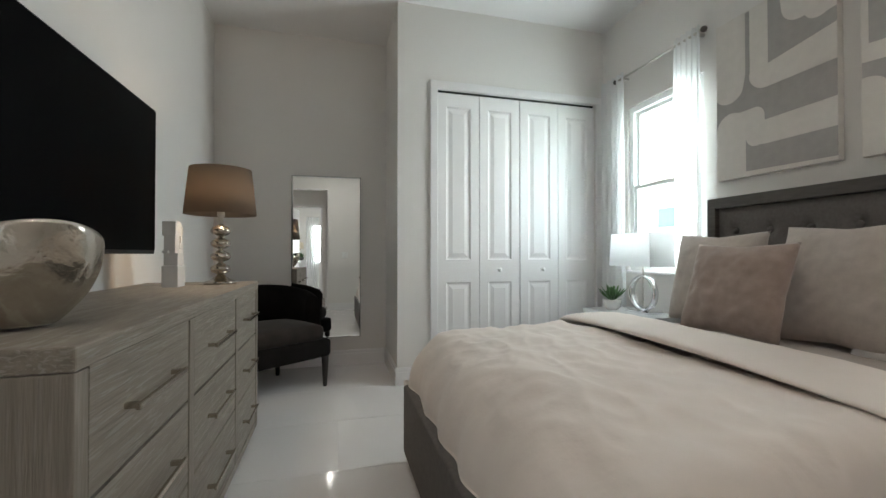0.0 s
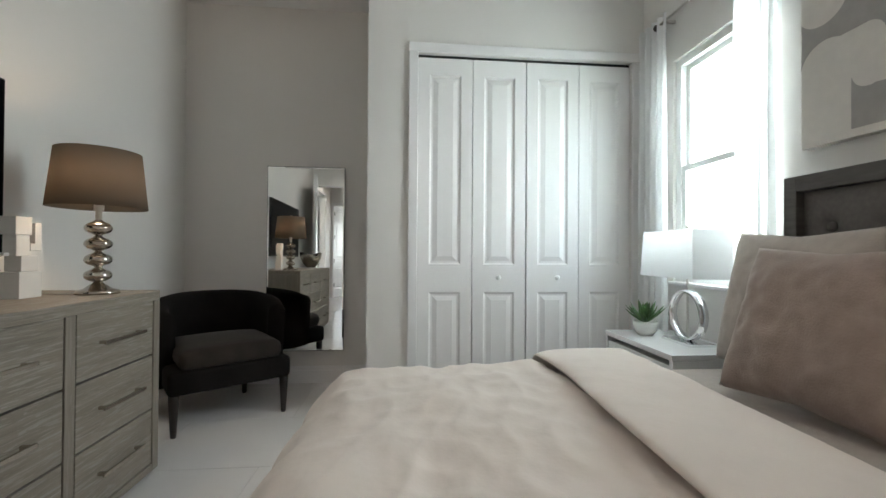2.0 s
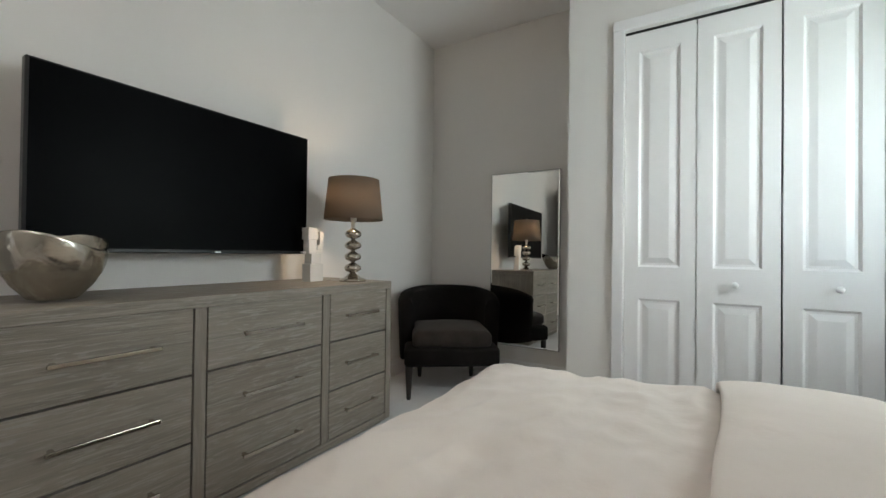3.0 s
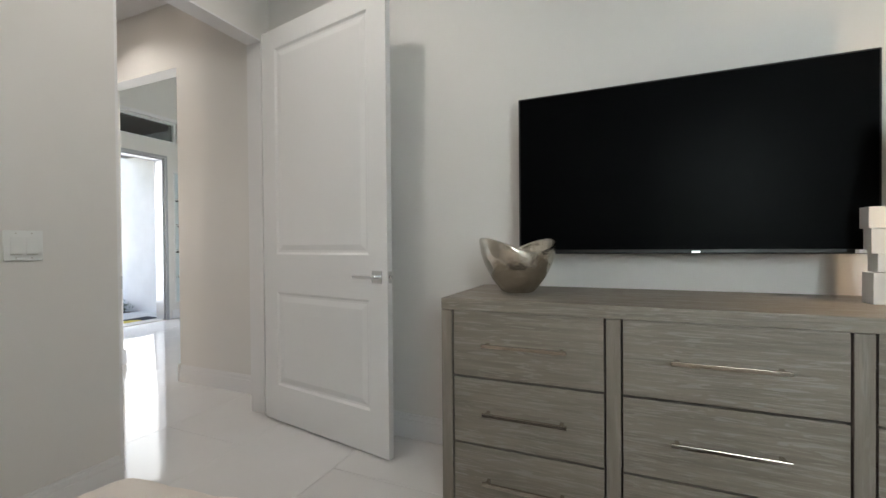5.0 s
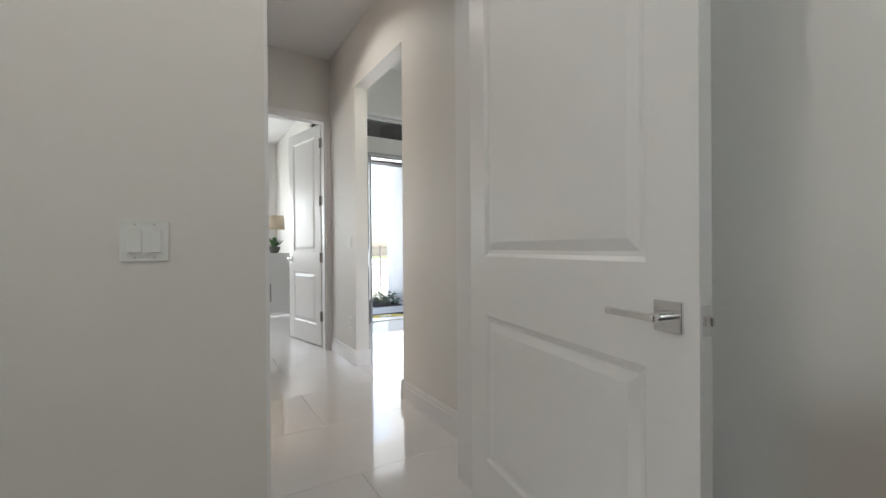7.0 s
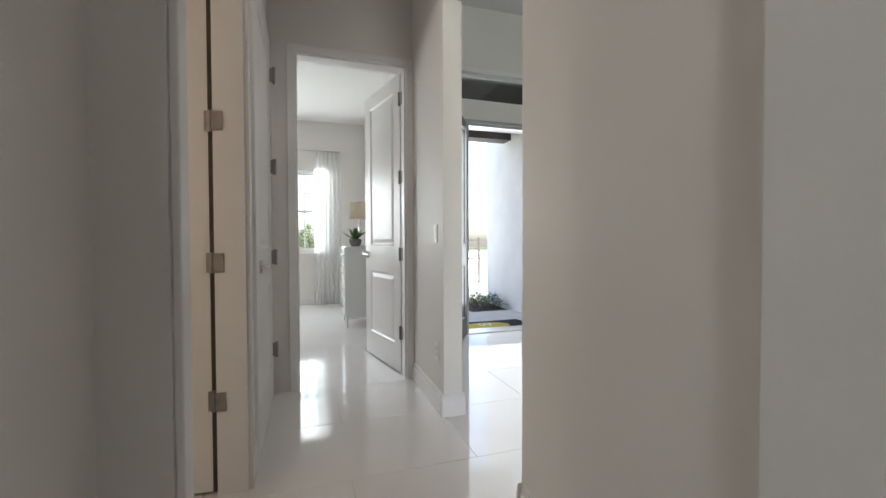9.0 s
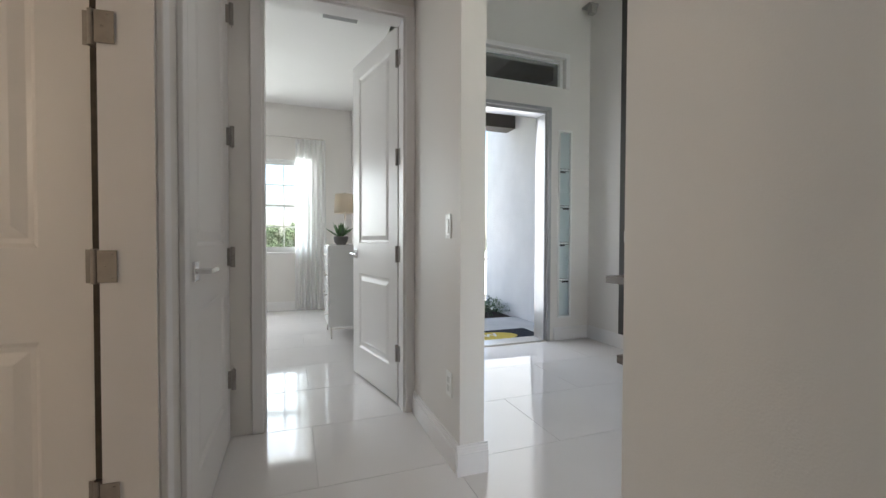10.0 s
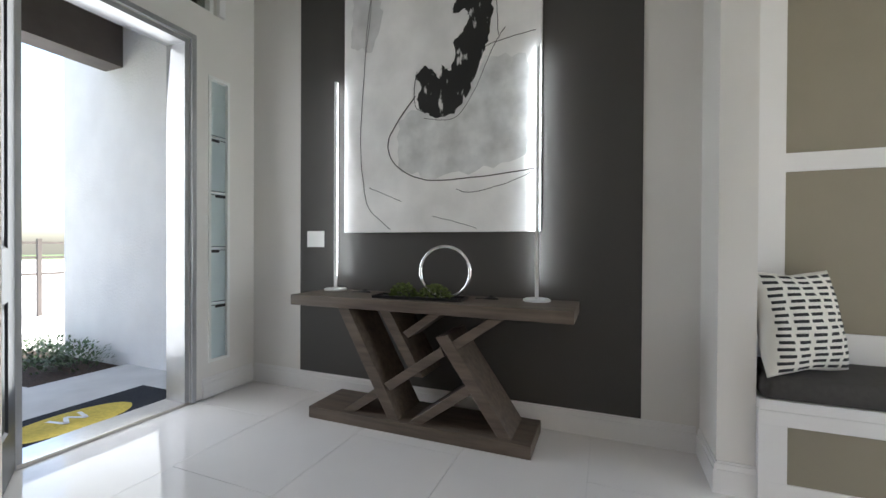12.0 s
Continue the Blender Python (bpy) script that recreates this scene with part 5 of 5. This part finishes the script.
tp = pillow("throw_pillow", 0.44, 0.44, 0.15, pose(-2.44, -0.28, 0.735, 0, -12, 34) @ pose(0, 0, 0, 0, 0, 90), mat("ivory_cotton", (0.72, 0.69, 0.63), 0.9, vary=0.03, bump=0.1, bump_scale=200), "ivory throw pillow with black dashes on bench", seed=21)
DASH = mat("black_dash_print", (0.015, 0.015, 0.016), 0.8)
for c in range(-2, 3):
    for r in range(-7, 8):
        a, b = c * 0.37 + 0.03 * (r % 2), r * 0.128
        if abs(a) > 0.9 or abs(b) > 0.93:
            continue
        bm = bmesh.new()
        rows = []
        for k in range(5):
            aa = max(-0.97, min(0.97, a - 0.14 + 0.28 * k / 4))
            for bb in (b - 0.03, b + 0.03):
                kk = (max(0.0, 1 - abs(aa) ** 2.6) * max(0.0, 1 - abs(bb) ** 2.6)) ** 0.5
                pin = 1 - 0.10 * (1 - abs(aa * bb)) * max(abs(aa), abs(bb)) ** 2
                cc = 0.014 * noise.noise((aa * 2.5 + 21, bb * 2.5, -2.0)) + 0.007 * noise.noise((aa * 6 + 21, bb * 6, -3.0))
                rows.append(bm.verts.new((aa * 0.22 * pin, -(0.075 * kk + cc * kk) - 0.002, bb * 0.22 * pin)))
        for k in range(4):
            bm.faces.new((rows[2 * k], rows[2 * k + 2], rows[2 * k + 3], rows[2 * k + 1]))
        part("dash", bm, DASH, tp)

# ---- porch and outdoors ----
solid("ground", box(-60, -60, -0.6, 60, 60, -0.17), GRASS, "sunlit lawn around the house", "ground", "structure")
solid("porch_floor", box(-2.62, -5.05, -0.2, -0.6, -3.80, -0.025), CONCRETE, "pale concrete porch floor", "porch floor", "structure")
# pale slab added over the lawn so the ground outside glares white
solid("driveway", box(-24.0, -37, -0.2, -0.66, -6.6, -0.04), CONCRETE, "added pale slab giving the overexposed white outdoors", "driveway", "structure")
solid("walkway", box(-1.95, -6.6, -0.2, -0.9, -5.05, -0.03), CONCRETE, "pale concrete front walkway", "walkway", "structure")
solid("threshold", box(-2.14, -3.80, -0.06, -1.275, -3.60, 0.012, bev=0.004), STEEL, "metal threshold of the front door", "threshold", "structure")
STUCW = mat("white_stucco", (0.78, 0.77, 0.76), 0.9, vary=0.05, scale=2.5, bump=0.5, bump_scale=45)
solid("porch_wall", box(-2.80, -6.0, -0.2, -2.62, -3.80, 3.0), STUCW, "white stucco side wall of the porch", "porch wall", "structure")
solid("porch_roof", box(-2.80, -5.55, 3.0, -0.64, -3.80, 3.12), BEAM, "dark brown porch soffit", "porch roof", "structure")
solid("porch_beam", box(-2.62, -5.35, 2.64, -0.64, -5.10, 2.999), BEAM, "dark brown beam across the porch", "beam", "structure")
solid("house_wall", box(-0.64, -6.60, -0.2, -0.631, -3.81, 3.2), STUCW, "white stucco outer wall", "house wall", "structure")
solid("doormat", box(-2.29, -4.30, -0.025, -1.20, -3.84, -0.013, bev=0.003), mat("black_mat", (0.012, 0.013, 0.02), 0.95, vary=0.3, scale=120, bump=0.5, bump_scale=400), "black doormat with yellow oval on the porch", "doormat")
dm = bpy.data.objects["doormat"]
bm = bmesh.new()
lathe(bm, [(0.0, 0.0), (0.21, 0.0), (0.21, 0.002), (0.0, 0.002)], 40, (-1.70, -4.02, -0.0128), squash=(1.55, 0.85))
part("yellow_oval", bm, mat("yellow_mat", (0.62, 0.47, 0.08), 0.9, vary=0.15, scale=60), dm, "yellow printed oval")
bm = bmesh.new()
for (xa, ya), (xb, yb) in zip(((-1.80, -4.14), (-1.77, -4.00), (-1.72, -4.12), (-1.67, -4.00)), ((-1.77, -4.00), (-1.72, -4.12), (-1.67, -4.00), (-1.64, -4.14))):
    d = Vector((xb - xa, yb - ya, 0))
    s = Vector((-d.y, d.x, 0)).normalized() * 0.012
    q = [bm.verts.new((Vector((xa, ya, -0.0100)) + s)), bm.verts.new((Vector((xa, ya, -0.0100)) - s)), bm.verts.new((Vector((xb, yb, -0.0100)) - s)), bm.verts.new((Vector((xb, yb, -0.0100)) + s))]
    bm.faces.new(q)
part("white_mark", bm, PLASTIC, dm, "white zigzag mark")

MULCH = mat("mulch", (0.05, 0.03, 0.02), 0.95, vary=0.5, scale=40, bump=0.6, bump_scale=80)
solid("planting_bed", box(-2.62, -6.6, -0.2, -1.95, -5.10, -0.05), MULCH, "dark mulch planting bed beside the walk", "planting bed", "structure")
SHRUB = mat("shrub_leaf", (0.10, 0.15, 0.07), 0.6, vary=0.4, scale=15)


def shrub(at, r, hgt, n, seed, label):
    """Many small leaves on short stems."""
    rnd = random.Random(seed)
    bm = bmesh.new()
    for k in range(n):
        a, u = rnd.uniform(0, 2 * math.pi), rnd.random() ** 0.5
        c = Vector((r * u * math.cos(a), r * u * math.sin(a), hgt * rnd.uniform(0.1, 1.0) * (1 - 0.5 * u * u)))
        d = Vector((math.cos(a), math.sin(a), rnd.uniform(0.2, 1.3))).normalized() * rnd.uniform(0.03, 0.06) * (r / 0.3) ** 0.5
        s = d.cross(Vector((0, 0, 1))).normalized() * d.length * 0.22
        q = [bm.verts.new(c), bm.verts.new(c + d * 0.5 + s), bm.verts.new(c + d), bm.verts.new(c + d * 0.5 - s)]
        bm.faces.new(q)
    ob = solid("shrub", bm, SHRUB, label, "shrub", group="front shrubs")
    ob.location = at
    return ob


for i, (x, y) in enumerate(((-2.42, -5.35), (-2.2, -5.55), (-2.45, -5.8), (-2.1, -6.05), (-2.4, -6.3))):
    shrub((x, y, -0.05), 0.24, 0.26, 420, i, "low grey-green shrub growing in mulch")

# railing and trees in front
fe = thing("fence", (-4.6, -9.0, -0.17), "dark metal railing beyond the front lawn", "fence")
for k in range(4):
    part("post", box(k * 0.85 - 0.025, -0.025, 0, k * 0.85 + 0.025, 0.025, 1.30), BEAM, fe)
for z in (0.75, 1.0, 1.22):
    part("rail", box(0, -0.012, z, 2.55, 0.012, z + 0.035), BEAM, fe)

TRUNK = mat("bark", (0.12, 0.09, 0.07), 0.9, vary=0.3, scale=12, bump=0.5, bump_scale=30)
CROWN = mat("tree_leaf", (0.11, 0.15, 0.07), 0.7, vary=0.5, scale=3)


def tree(at, hgt, seed):
    rnd = random.Random(seed)
    ob = thing("tree", at, "leafy green tree standing far beyond the lawn", "tree", "far trees")
    bm = bmesh.new()
    tube(bm, [(0, 0, 0), (0.1, 0, hgt * 0.25), (0.0, 0.1, hgt * 0.55)], 0.13 * hgt / 5, 8)
    for k in range(5):
        a = rnd.uniform(0, 6.28)
        tube(bm, [(0, 0, hgt * 0.35), (0.5 * math.cos(a), 0.5 * math.sin(a), hgt * 0.6), (0.9 * math.cos(a), 0.9 * math.sin(a), hgt * 0.75)], 0.05, 6)
    part("trunk", bm, TRUNK, ob)
    bm = bmesh.new()
    clumps = [Vector((rnd.gauss(0, hgt * 0.42), rnd.gauss(0, hgt * 0.3), hgt * rnd.uniform(0.1, 0.85))) for _ in range(16)]
    for k in range(1300):
        c = rnd.choice(clumps) + Vector((rnd.gauss(0, 1), rnd.gauss(0, 1), rnd.gauss(0, 0.8))) * hgt * 0.075
        d = Vector((rnd.gauss(0, 1), rnd.gauss(0, 1), rnd.gauss(0, 1))).normalized() * hgt * 0.04
        s = d.cross(Vector((rnd.gauss(0, 1), rnd.gauss(0, 1), 1))).normalized() * d.length * 0.45
        bm.faces.new([bm.verts.new(c - d), bm.verts.new(c + s), bm.verts.new(c + d), bm.verts.new(c - s)])
    part("crown", bm, CROWN, ob)
    return ob


for i, (x, y, hh) in enumerate(((-3.5, -40, 2.6), (1.5, -42, 2.9), (5.0, -39, 2.5), (9.0, -41, 2.9), (-9, -44, 3.2), (3.2, -46, 3.2), (-1.0, -45, 3.3), (0.1, -41, 2.4), (2.6, -43, 2.7))):
    tree((x, y, -0.17), hh, i + 3)

# neighbour's house outside the bedroom window
nb = thing("neighbour_house", (7.2, 2.0, -0.17), "white stucco neighbouring house with a small window", "house")
part("wall", box(0, -1, 0, 6, 10, 5.8), STUCW, nb)
part("roof", prism(((-1.5, 5.8), (10.5, 5.8), (7.0, 7.6), (2.0, 7.6)), -0.5, 6.5), BEAM, nb)
wn_ = part("window", box(-0.03, 5.52, 1.68, 0.02, 6.08, 2.16), PLASTIC, nb)
part("pane", box(-0.036, 5.57, 1.73, -0.031, 6.03, 2.11), mat("teal_glass", (0.09, 0.17, 0.155), 0.1, vary=0.1), wn_)

# ---- floor tiles, one object each, cut where they meet the outer walls ----
tile_meshes = {}


def tile_mesh(w, d):
    """A bevelled tile, w x d; equal cuts share one mesh."""
    key = (round(w, 3), round(d, 3))
    if key not in tile_meshes:
        me = bpy.data.meshes.new("floor_tile")
        tbm = bx(bmesh.new(), 0.001, 0.001, -0.008, w - 0.001, d - 0.001, 0.0, bev=0.0007, seg=1)
        tbm.to_mesh(me)
        tbm.free()
        me.materials.append(TILE)
        tile_meshes[key] = me
    return tile_meshes[key]


for r in range(-6, 14):
    ty = -2.95 + 0.61 * r
    for c in range(-2, 6):
        tx = -1.57 + 1.22 * c - (0.61 if r % 2 else 0.0)
        left = -2.70 if ty < 2.6 else -0.28
        right = 3.50 if ty < -2.95 else 3.30
        if ty < -3.6:
            left = -0.55
        x0, x1 = max(tx, left), min(tx + 1.22, right)
        y0, y1 = max(ty, -6.52), min(ty + 0.61, 5.15)
        if x1 - x0 < 0.02 or y1 - y0 < 0.02:
            continue
        tile = new("tile", tile_mesh(x1 - x0, y1 - y0))
        tile.location = (x0, y0, 0)
        tile.parent = floor
